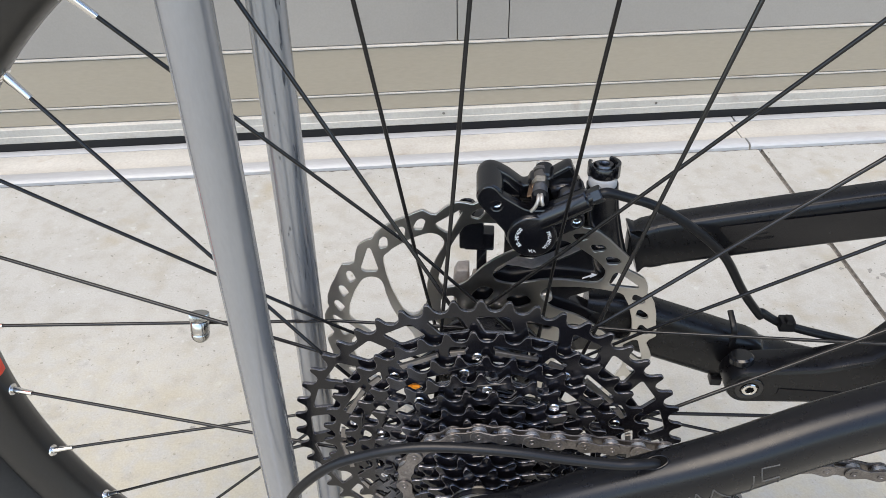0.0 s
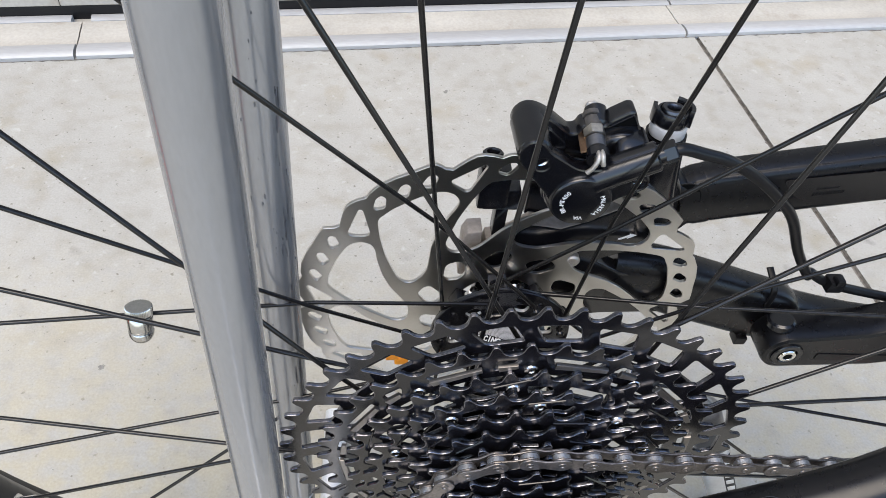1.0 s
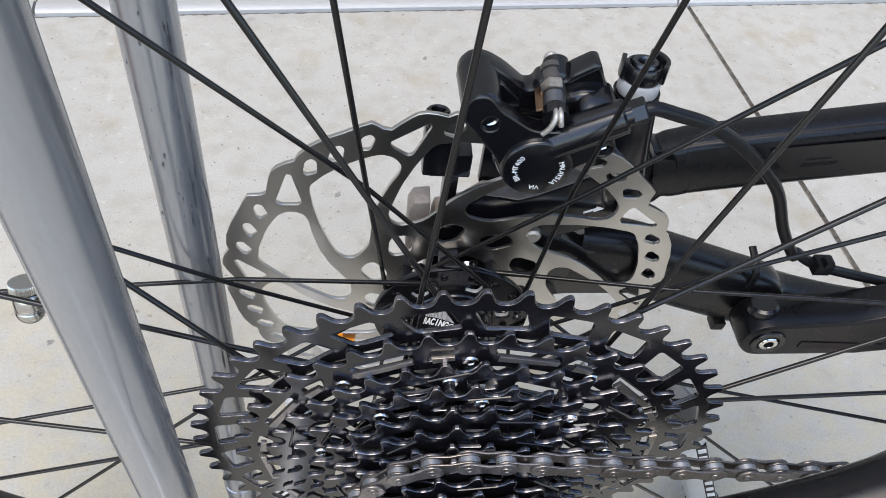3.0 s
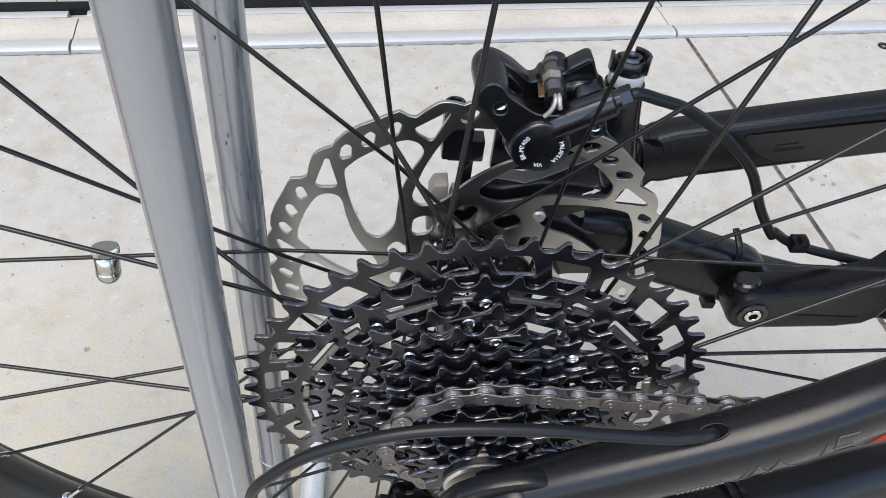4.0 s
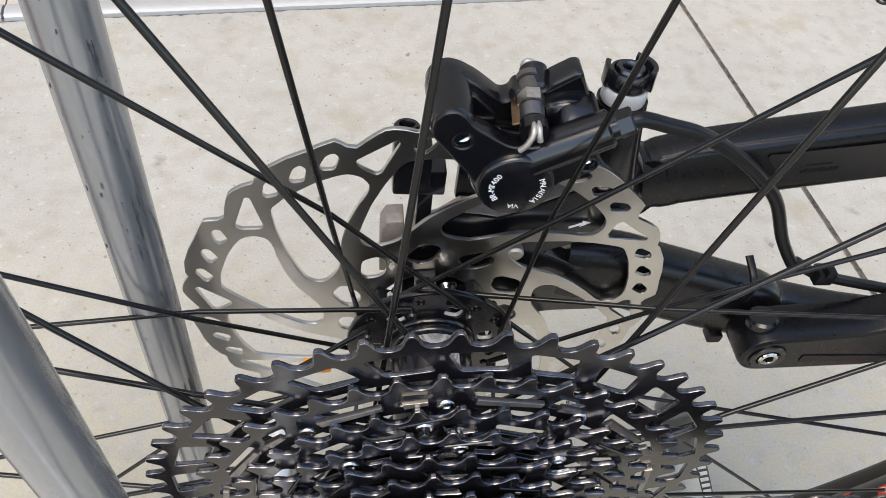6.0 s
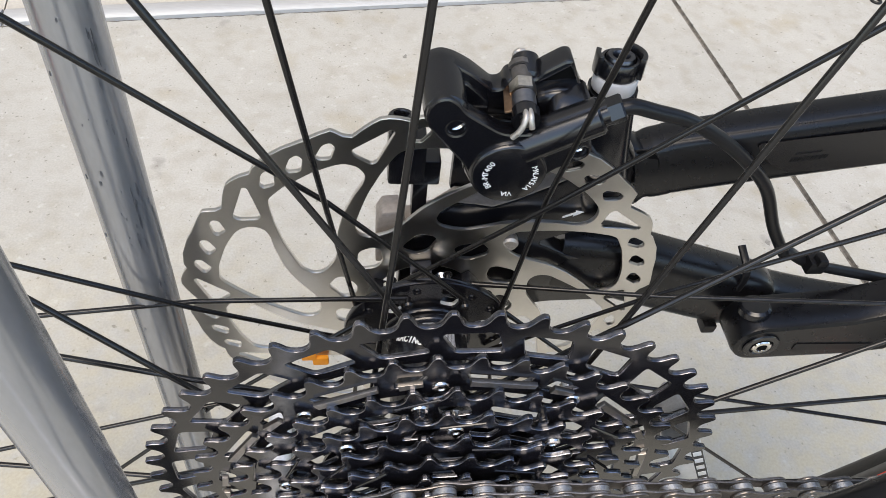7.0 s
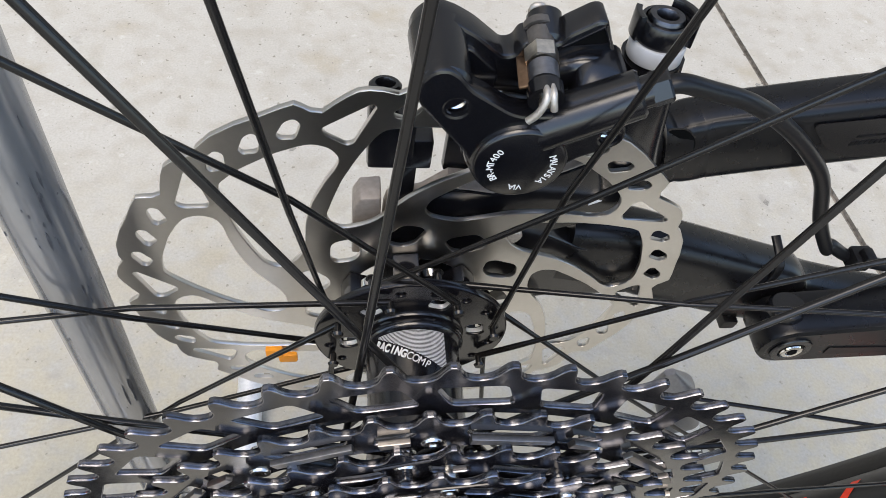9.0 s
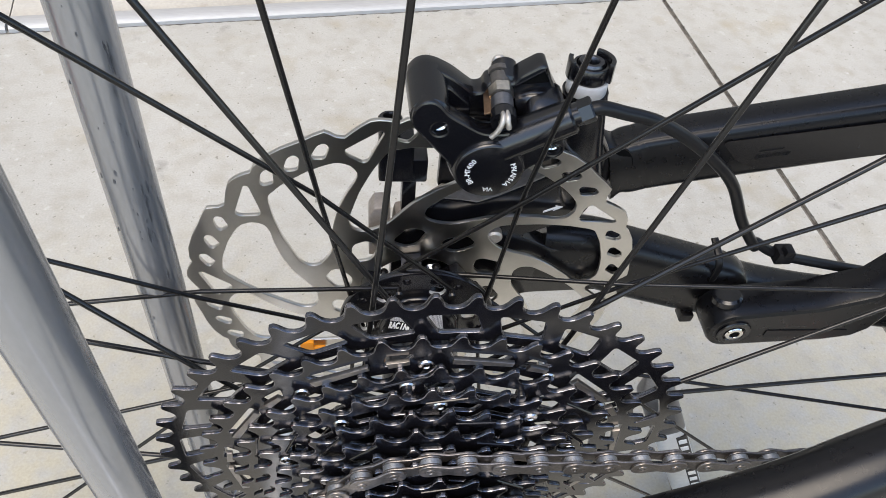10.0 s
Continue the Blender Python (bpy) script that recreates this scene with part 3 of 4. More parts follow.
def build_cassette():
    spans = ((61, 80), (84, 94.5), (103.5, 117), (120.5, 138.5), (144, 158), (164, 176))  # windows of the third cog
    for i, n in enumerate(TEETH):
        rp = PITCH / 2 / math.sin(math.pi / n)
        y = FIRST - STEP * i
        loops = [cog_outline(n, cog_phase(n))]
        if i == 0:
            for k in range(25):
                a = 87.6 + 14.4 * k
                loops.append(rounded([polar(0.0938, a + 5.9), polar(0.0945, a - 3.7), polar(0.0848, a - 6.5), polar(0.0838, a + 3.1)], 0.0019, 3))
            inner = 0.0795
        elif i == 1:
            for k in range(10):
                a = 93.6 + 36 * k
                loops.append(rounded([polar(0.0780, a + 2.6), polar(0.0786, a + 9.5), polar(0.0725, a + 11.0), polar(0.0728, a + 5.5)], 0.0013, 3))
                loops.append(rounded([polar(0.0784, a + 14.5), polar(0.0786, a + 30.5), polar(0.0726, a + 28.5), polar(0.0728, a + 16.0)], 0.0016, 3))
            inner = 0.0680
        elif i == 2:
            for k in range(3):
                for a0, a1 in spans:
                    p, q = a0 + 120 * k, a1 + 120 * k
                    loops.append(rounded([polar(0.0650, p + 2.0), polar(0.0655, q), polar(0.0598, q - 0.6), polar(0.0586, p + (q - p) * 0.45), polar(0.0600, p)], 0.0014, 3))
            inner = 0.0560
        elif i == 3:
            for k in range(10):
                a = 90.0 + 36 * k
                loops.append(rounded([polar(0.0582, a + 3.5), polar(0.0584, a + 15.5), polar(0.0526, a + 17.5), polar(0.0520, a + 6.5)], 0.0014, 3))
                loops.append(rounded([polar(0.0582, a + 20.5), polar(0.0584, a + 30.0), polar(0.0526, a + 31.0), polar(0.0520, a + 22.5)], 0.0014, 3))
            inner = 0.0498
        elif i < 5:
            for k in range(14):
                a = 17 * i + 360 / 14 * k
                loops.append(rounded([polar(rp - 0.0076, a + 9), polar(rp - 0.0074, a - 6), polar(rp - 0.0150, a - 11), polar(rp - 0.0155, a + 5)], 0.0014, 3))
            inner = rp - 0.0190
        elif i < 8:
            for k in range(9):
                a = 11 * i + 40 * k
                loops.append(rounded([polar(rp - 0.0072, a + 8), polar(rp - 0.0072, a - 5), polar(rp - 0.0125, a - 9), polar(rp - 0.0125, a + 3)], 0.001, 2))
            inner = 0.0175
        else:
            inner = 0.0172 if n > 11 else 0.0145
        if inner:
            loops.append(ring(inner, 60))
        cog = bpart("cog", plate(loops, 0.0018, 0.0003), COG, "", m=upright(0, HUB.z, y))
        cog.data.materials.append(WORN_GLINT)  # all edges: chain wear, with glints put into the colour
        for mark, face in zip(cog.data.attributes["cap"].data, cog.data.polygons):
            face.material_index = 0 if mark.value else 1
    # carrier arms behind the large cogs
    for k in range(5):
        a = 72 * k + 93.6 + 18
        for side in (-1, 1):
            arm = [polar(0.0195, a - 10), polar(0.040, a - 4 + side * 2), polar(0.058, a + side * 11 - 2), polar(0.0735, a + side * 18 - 2), polar(0.0755, a + side * 18), polar(0.0735, a + side * 18 + 2),
                   polar(0.058, a + side * 11 + 2), polar(0.040, a + 4 + side * 2), polar(0.0195, a + 10)]
            bpart("carrier_arm", plate([rounded(arm, 0.0015)], 0.0034, 0.0004), CARRIER, m=upright(0, HUB.z, FIRST - 0.0018 + 0.0003 * side))
        a = 72 * k + 99.4 + 18
        for side in (-1, 1):
            arm = [polar(0.0190, a - 10), polar(0.038, a - 4 + side * 2), polar(0.052, a + side * 12 - 1.4), polar(0.0640, a + side * 18 - 1.8), polar(0.0660, a + side * 18), polar(0.0640, a + side * 18 + 1.8),
                   polar(0.052, a + side * 12 + 1.4), polar(0.038, a + 4 + side * 2), polar(0.0190, a + 10)]
            bpart("carrier_arm", plate([rounded(arm, 0.0015)], 0.0032, 0.0004), CARRIER, m=upright(0, HUB.z, FIRST - 0.0092 + 0.0003 * side))
    body = lathe([(0.0165, 0.004), (0.021, 0.004), (0.021, -0.0165), (0.0168, -0.0167), (0.0168, -0.0405), (0.0150, -0.0415), (0.0140, -0.0415), (0.0140, -0.03), (0.0, -0.03)], 48)
    bmesh.ops.transform(body, matrix=pose(0, 0, 0, -90), verts=body.verts)
    part("cassette_core", body, CARRIER, bike, "black cassette core")
    # flat bars between the rivets of the large cogs
    for r, y, turn, mat in ((0.0772, FIRST - 0.0058, 93.6, NICKEL),):
        for k in range(10):
            for a0, a1 in ((4.0, 9.5), (14.0, 29.5)):
                p, q = polar(r, turn + 36 * k + a0), polar(r, turn + 36 * k + a1)
                bar = [p, q, (q[0] * 0.962, q[1] * 0.962), (p[0] * 0.974, p[1] * 0.974)]
                bpart("spacer", plate([bar], 0.0016, 0.0002), mat, "flat spacer bar", m=upright(0, HUB.z, y))
    web = plate([ring(0.0430, 60), *[rounded([polar(0.0390, a + 9), polar(0.0390, a - 9), polar(0.0260, a - 8), polar(0.0260, a + 8)], 0.003) for a in range(30, 390, 60)], ring(0.0195, 40)], 0.0020, 0.0003)
    bpart("carrier_web", web, CARRIER, "black carrier web", m=upright(0, HUB.z, FIRST))
    # rivet heads
    for r, y, turn in ((0.0709, FIRST - STEP + 0.0018, 93.6), (0.0642, FIRST - 2 * STEP + 0.0018, 99.4), (0.0561, FIRST - 3 * STEP + 0.0018, 89.4)):
        for k in range(10):
            around = 60 + (turn + 36 * k - 60) % 120
            if turn == 99.4 and any(a0 - 2.5 < around < a1 + 2.5 for a0, a1 in spans):
                continue
            x, z = polar(r, turn + 36 * k)
            head = lathe([(0, -0.0030), (0.0029, -0.0030), (0.0029, 0.0026), (0.0024, 0.0033), (0.0014, 0.0033), (0.0011, 0.0029), (0, 0.0029)], 18)
            part("rivet", head, NICKELBRIGHT, bike, m=upright(x, z, y))
    # ramps pressed into the smaller cogs
    for i, n in enumerate(TEETH[2:9], 2):
        rp = PITCH / 2 / math.sin(math.pi / n)
        for k in range(6):
            a = 60 * k + 47 * i
            p, q = polar(rp - 0.0030, a), polar(rp - 0.0062, a + 420 / n)
            y = FIRST - STEP * i - 0.0010
            part("shift_ramp", rod((p[0], y, p[1]), (q[0], y, q[1]), 0.0005, n=8), COG, bike)
    part("lockring", lathe([(0.0100, 0.0395), (0.0160, 0.0395), (0.0165, 0.0405), (0.0165, 0.0418), (0.0155, 0.0428), (0.0105, 0.0428), (0.0100, 0.0420)], 40, True), STEEL, bike, "steel lockring", pose(0, 0, 0, 90))


build_cassette()

# chain: round the 20-tooth cog, forward along the top, down to the jockey wheel
CHAIN_Y = FIRST - STEP * 7


def chain_points():
    rp = PITCH / 2 / math.sin(math.pi / 20)
    slope = -4.6
    jockey, jr = Vector((-0.0240, -0.0640)), 0.0205
    pts = []
    lift = 90 + slope
    top = Vector(polar(rp, lift))
    ahead = Vector((math.cos(radians(slope)), math.sin(radians(slope))))
    step = 18.0
    for k in range(32, 0, -1):
        pts.append(top + ahead * (0.0127 * k - 0.0059))
    a = lift + 8
    while a < 205:
        pts.append(Vector(polar(rp, a)))
        a += step
    last = pts[-1]
    goal = jockey + Vector(polar(jr, 25))
    count = round((goal - last).length / 0.0127)
    for k in range(1, count + 1):
        pts.append(last + (goal - last) * k / count)
    a = 25
    for k in range(4):
        a -= 36
        pts.append(jockey + Vector(polar(jr, a)))
    return pts


def build_chain():
    def eight(r, waist, lo, hi, out):
        loops = [[]]
        for s in range(9):
            q = radians(90 + 22.5 * s)
            loops[0].append((r * math.cos(q), r * math.sin(q)))
        loops[0].append((0.00635, -waist))
        for s in range(9):
            q = radians(-90 + 22.5 * s)
            loops[0].append((0.0127 + r * math.cos(q), r * math.sin(q)))
        loops[0].append((0.00635, waist))
        both = []
        for side in (-1, 1):
            b = plate(loops, hi - lo, 0.0002)
            bmesh.ops.translate(b, vec=(0, 0, side * (hi + lo) / 2), verts=b.verts)
            both.append(b)
        if out:
            for x in (0, 0.0127):
                b = lathe([(0.0009, -0.0031), (0.0018, -0.0030), (0.0019, -0.0026), (0.0019, 0.0026), (0.0018, 0.0030), (0.0009, 0.0031), (0.0007, 0.0028), (0, 0.0028)], 12)
                bmesh.ops.translate(b, vec=(x, 0, 0), verts=b.verts)
                both.append(b)
        b = join(*both)
        me = bpy.data.meshes.new("link")
        bmesh.ops.recalc_face_normals(b, faces=b.faces)
        b.to_mesh(me)
        b.free()
        return me

    outer = eight(0.0042, 0.0026, 0.00185, 0.00275, True)
    inner = eight(0.0041, 0.0030, 0.00105, 0.00180, False)
    rb = lathe([(0.0020, -0.0011), (0.0036, -0.0011), (0.00385, -0.0008), (0.00385, 0.0008), (0.0036, 0.0011), (0.0020, 0.0011)], 20)
    rme = bpy.data.meshes.new("roller")
    bmesh.ops.recalc_face_normals(rb, faces=rb.faces)
    rb.to_mesh(rme)
    rb.free()
    pts = chain_points()
    for k, (a, b) in enumerate(zip(pts, pts[1:])):
        d = b - a
        m = Matrix.Translation((a.x, CHAIN_Y, a.y)) @ pose(0, 0, 0, 0, -math.degrees(math.atan2(d.y, d.x)), 0) @ FLAT
        link = shared("chain_link", outer if k % 2 else inner, CHAIN, bike, m=m)
        shared("roller", rme, ROLLER, link, m=Matrix.Identity(4))


build_chain()


def build_jockey():
    out = []
    for k in range(12):
        a = 30 * k
        for off, r in ((-9, 0.0165), (-4, 0.0215), (4, 0.0215), (9, 0.0165)):
            out.append(polar(r, a + off))
    b = plate([out, *[ring(0.0028, 12, *polar(0.0105, 60 * k)) for k in range(6)]], 0.0024, 0.0003)
    bpart("jockey_wheel", b, RUBBER, "black toothed jockey wheel", m=upright(-0.0240, HUB.z - 0.0640, CHAIN_Y))
    cage = [(-0.012, 0.018), (0.010, 0.016), (0.020, -0.01), (0.036, -0.075), (0.022, -0.09), (0.004, -0.082), (-0.016, -0.012)]
    for y in (CHAIN_Y - 0.0055, CHAIN_Y + 0.0055):
        bpart("cage_plate", plate([rounded(cage, 0.006)], 0.0018, 0.0004), GLOSS, "black derailleur cage plate", m=upright(-0.0240, HUB.z - 0.0640, y))


build_jockey()


# brake caliper
def build_caliper():
    outline = [(-0.0076, 0.4668), (-0.0070, 0.4706), (-0.0045, 0.4736), (-0.0006, 0.4744), (0.0026, 0.4724), (0.0056, 0.4684), (0.0122, 0.4640), (0.0185, 0.4600), (0.0300, 0.4605), (0.0430, 0.4610), (0.0490, 0.4570), (0.0492, 0.4505), (0.0440, 0.4475),
               (0.0370, 0.4440), (0.0330, 0.4370), (0.0110, 0.4370), (0.0076, 0.4450), (-0.0016, 0.4564), (-0.0068, 0.4628)]
    body = bpart("caliper", plate([rounded(outline, 0.0035), ring(0.0028, 24, 0.0026, 0.4622), ring(0.0025, 16, 0.0450, 0.4528)], 0.0068, 0.0009), GLOSS, "black alloy brake caliper with white lettering", m=upright(0, 0, 0.0708))
    # bright cups that fill the two holes
    for x, z in ((0.0026, 0.4622), (0.0450, 0.4528)):
        bpart("guide_pin", lathe([(0, -0.0052), (0.0016, -0.0052), (0.0020, -0.0035), (0.0027, -0.0030), (0.0027, -0.0062), (0, -0.0062)], 20), CHROME, "bright chrome insert in the hole", m=upright(x, z, 0.0672), parent=body)
    # hollow barrel at the rear end, across the disc
    bpart("barrel", rod((-0.0010, 0.0676, 0.4671), (-0.0012, 0.0905, 0.4672), 0.0070, 0.0076, n=36, ease=0.0016), GLOSS, parent=body)
    back = [(-0.0086, 0.4660), (-0.0078, 0.4706), (-0.0050, 0.4738), (-0.0014, 0.4749), (0.0028, 0.4738), (0.0085, 0.4706), (0.0165, 0.4642), (0.0192, 0.4648), (0.0206, 0.4688), (0.0305, 0.4690), (0.0318, 0.4716), (0.0388, 0.4764),
            (0.0414, 0.4764), (0.0448, 0.4690), (0.0505, 0.4600), (0.0495, 0.4500), (0.0400, 0.4430), (0.0100, 0.4430), (0.0000, 0.4530)]
    bpart("caliper_back", plate([rounded(back, 0.0022)], 0.0090, 0.0010), GLOSS, m=upright(0, 0, 0.0895), parent=body)
    # ledge along the slot, lower than the ridge behind it
    ledge = [(0.0030, 0.4560), (0.0032, 0.4698), (0.0070, 0.4690), (0.0150, 0.4615), (0.0150, 0.4560)]
    bpart("ledge", plate([rounded(ledge, 0.0012)], 0.0040, 0.0006), GLOSS, m=upright(0, 0, 0.0835), parent=body)
    bpart("piston_housing", lathe([(0, 0), (0.0140, 0), (0.0140, 0.006), (0.0128, 0.0085), (0, 0.0088)], 32), GLOSS, m=Matrix.Translation((0.0220, 0.0935, 0.4440)) @ pose(0, 0, 0, -90), parent=body)
    bpart("bridge", tube([(0.0400, 0.0710, 0.4560), (0.0420, 0.0790, 0.4605), (0.0415, 0.0880, 0.4620)], lambda s: (0.0078, 0.0062, 2.6)), GLOSS, parent=body)
    bpart("shoulder", tube([(0.0330, 0.0845, 0.4600), (0.0400, 0.0835, 0.4625), (0.0485, 0.0845, 0.4560)], lambda s: (0.0040, 0.0052, 2.4)), GLOSS, parent=body)
    wedge = [(0.0318, 0.4690), (0.0402, 0.4750), (0.0428, 0.4704)]
    rim_ = [(x + (x - 0.0383) * 0.16, z + (z - 0.4715) * 0.16) for x, z in wedge]
    bpart("rib", plate([rim_, wedge[::-1]], 0.0012, 0.0003), GLOSS, m=upright(0, 0, 0.0846), parent=body)
    # black triangle in place of the shade in the rib's recess
    bpart("recess", plate([wedge], 0.0004), INNER_SHADE, m=upright(0, 0, 0.0848), parent=body)
    bpart("boss", rod((0.0276, 0.0870, 0.4660), (0.0280, 0.0970, 0.4690), 0.0052, 0.0048, n=24, ease=0.001), GLOSS, parent=body)
    # piston cap with its ring of lettering
    face = 0.0652
    cap = part("piston_cap", lathe([(0, -0.004), (0.0152, -0.004), (0.0152, -0.0012), (0.0147, 0.0004), (0.0136, 0.0040), (0.0130, 0.0050), (0.0124, 0.0053), (0, 0.0052)], 56), GLOSS, body,
               "round black cap with white lettering", H @ upright(0.0221, 0.4439, face + 0.0052) @ Matrix.Diagonal((0.97, 0.97, 1, 1)))
    for text, start, gap in (("BR-MT400", 216, -10.6), ("MALAYSIA", 24, -9.6), ("VIA", 276, -7.5)):
        for i, ch in enumerate(text):
            x, z = polar(0.0086, start + gap * i)
            words(ch, 0.0029, WHITE, "letter", cap, H @ upright(0.0226 + x, 0.4438 + z, face - 0.0001) @ pose(0, 0, 0, 0, 0, start + gap * i - 90))
    # hose port, nut
    a, b = Vector((0.0255, 0.0716, 0.4520)), Vector((0.0500, 0.0702, 0.4668))
    bpart("hose_port", rod(a, b, 0.0070, 0.0064, n=32, ease=0.0008), GLOSS, parent=body)
    d = (b - a).normalized()
    bpart("hose_nut", rod(b - d * 0.001, b + d * 0.0024, 0.0043, n=20), GLOSS, parent=body)
    bpart("hose_nut", hexagon(0.0047, 0.0050, 0.0006), GLOSS, m=Matrix.Translation(b + d * 0.0022) @ d.to_track_quat("Z", "Y").to_matrix().to_4x4(), parent=body)
    # pad pin across the slot with its nut and split pin
    p, q = Vector((0.0247, 0.0670, 0.4650)), Vector((0.0262, 0.0962, 0.4690))
    bpart("pad_pin", rod(p, q, 0.0019, n=14), BRASS, "nickelled pad pin", parent=body)
    d = (q - p).normalized()
    for s, r, h, mat in ((0.04, 0.0047, 0.0050, GLOSS), (0.22, 0.0040, 0.0062, SATIN), (0.44, 0.0046, 0.0048, BRASS), (0.60, 0.0038, 0.0060, DULL), (0.80, 0.0044, 0.0030, DULL)):
        at = p + (q - p) * s
        bm = hexagon(r, h) if mat is BRASS and s < 0.5 else lathe([(0, 0), (r, 0), (r, h - 0.0008), (r - 0.0008, h), (0, h)], 20)
        bpart("pin_nut" if mat is BRASS else "pin_boss", bm, mat, m=Matrix.Translation(at) @ d.to_track_quat("Z", "Y").to_matrix().to_4x4(), parent=body)
    eye = tube([q + Vector((0.0019 * math.cos(a_), 0.0008, 0.0019 * math.sin(a_) + 0.0008)) for a_ in [k * math.pi / 6 for k in range(13)]], lambda s: (0.0009, 0.0009, 2), steps=1, up=(0, 1, 0))
    bpart("pin_eye", eye, PINSTEEL, "steel eye of the pin", parent=body)
    bpart("spring_leaf", block(-0.0014, 0.0014, -0.0085, 0.0085, -0.0005, 0.0005, 0.0004), BRONZE, "bronze spring leaf", m=Matrix.Translation((0.0205, 0.0800, 0.4648)) @ pose(0, 0, 0, -8, -20, -4), parent=body)
    leg = [(0.0240, 0.0690, 0.4688), (0.0238, 0.0662, 0.4690), (0.0234, 0.0648, 0.4672), (0.0222, 0.0644, 0.4640), (0.0204, 0.0648, 0.4612)]
    short = [(0.0254, 0.0690, 0.4690), (0.0254, 0.0662, 0.4690), (0.0256, 0.0650, 0.4674), (0.0262, 0.0648, 0.4652)]
    bpart("split_pin", tube(leg, lambda s: (0.0010, 0.0010, 2)), PINSTEEL, "bent steel split pin", parent=body)
    bpart("split_pin", tube(short, lambda s: (0.0010, 0.0010, 2)), PINSTEEL, "bent steel split pin", parent=body)
    bpart("pad_spring", join(block(0.0085, 0.0165, 0.0785, 0.0793, 0.4520, 0.4580, 0.0003), block(0.0085, 0.0165, 0.0858, 0.0866, 0.4520, 0.4580, 0.0003)), STEEL, parent=body)
    bpart("brake_pad", block(0.008, 0.036, 0.0760, 0.0808, 0.4360, 0.4540, 0.0008), RUBBER, parent=body)
    bpart("brake_pad", block(0.008, 0.036, 0.0842, 0.0880, 0.4360, 0.4540, 0.0008), RUBBER, parent=body)
    return body


caliper_part = build_caliper()


def socket_bolt(x, y, z, r, h, lean, label):
    """A socket head bolt that points up, leaning back by some degrees."""
    m = Matrix.Translation((x, y, z)) @ pose(0, 0, 0, -lean, 0, 0)
    bm = lathe([(0, 0), (r, 0), (r, h - 0.0007), (r - 0.0007, h), (r * 0.62, h), (r * 0.56, h - 0.0005), (r * 0.52, h - 0.0032), (0, h - 0.0034)], 24)
    return bpart("mount_bolt", bm, GLOSS, label, m=m)


def build_mount():
    # adapter between caliper and frame
    bpart("adapter", join(block(-0.0180, -0.0040, 0.0840, 0.0950, 0.4200, 0.4420, 0.0015), block(-0.0150, 0.0020, 0.0860, 0.0950, 0.4180, 0.4300, 0.001), block(-0.0080, -0.0020, 0.0880, 0.0960, 0.398, 0.4240, 0.001), block(0.0080, 0.0560, 0.0975, 0.1020, 0.4040, 0.4440, 0.0015)), GLOSS, "black caliper adapter")
    socket_bolt(-0.0136, 0.0870, 0.4445, 0.0046, 0.0066, 12, "black socket bolt")
    # post with open collar, pale washer and bolt
    post = bpart("mount_post", tube([(0.0592, 0.0900, 0.4630), (0.0612, 0.0905, 0.4450), (0.0650, 0.0925, 0.4250), (0.0700, 0.0950, 0.4050)], lambda s: (0.0085 + 0.003 * s, 0.0075 + 0.002 * s, 2.6), up=(0, 1, 0)), GLOSS, "black mount post")
    at = Matrix.Translation((0.0590, 0.0895, 0.4638)) @ pose(0, 0, 0, -6)
    bpart("washer", lathe([(0, -0.001), (0.0074, -0.001), (0.0077, -0.0004), (0.0077, 0.0036), (0.0073, 0.0042), (0, 0.0042)], 32), WASHER, "pale grey washer", m=at, parent=post)
    bpart("collar", lathe([(0.0054, 0.0042), (0.0066, 0.0042), (0.0068, 0.0048), (0.0068, 0.0100), (0.0065, 0.0105), (0.0056, 0.0105), (0.0054, 0.0100)], 32, True), GLOSS, "black collar", m=at, parent=post)
    head = lathe([(0, 0.0044), (0.0050, 0.0044), (0.0051, 0.0106), (0.0046, 0.0116)], 24)
    bpart("bolt_head", join(head, lathe([(0.0046, 0.0116), (0.0031, 0.0116), (0.0028, 0.0112), (0.0027, 0.0080), (0, 0.0076)], 24)), BLACKBOLT, "black socket bolt", m=at, parent=post)
    for a0, a1, h in ((-40, 62, 0.0068), (150, 200, 0.0062)):
        wing = [polar(0.0087, a0 + (a1 - a0) * k / 8) for k in range(9)] + [polar(0.0069, a0 + (a1 - a0) * k / 8) for k in range(8, -1, -1)]
        bm = plate([wing], h + 0.001, 0.0004)
        bmesh.ops.translate(bm, vec=(0, 0, 0.0055 + h / 2), verts=bm.verts)
        bpart("prong", bm, GLOSS, "black collar prong", m=at, parent=post)


build_mount()


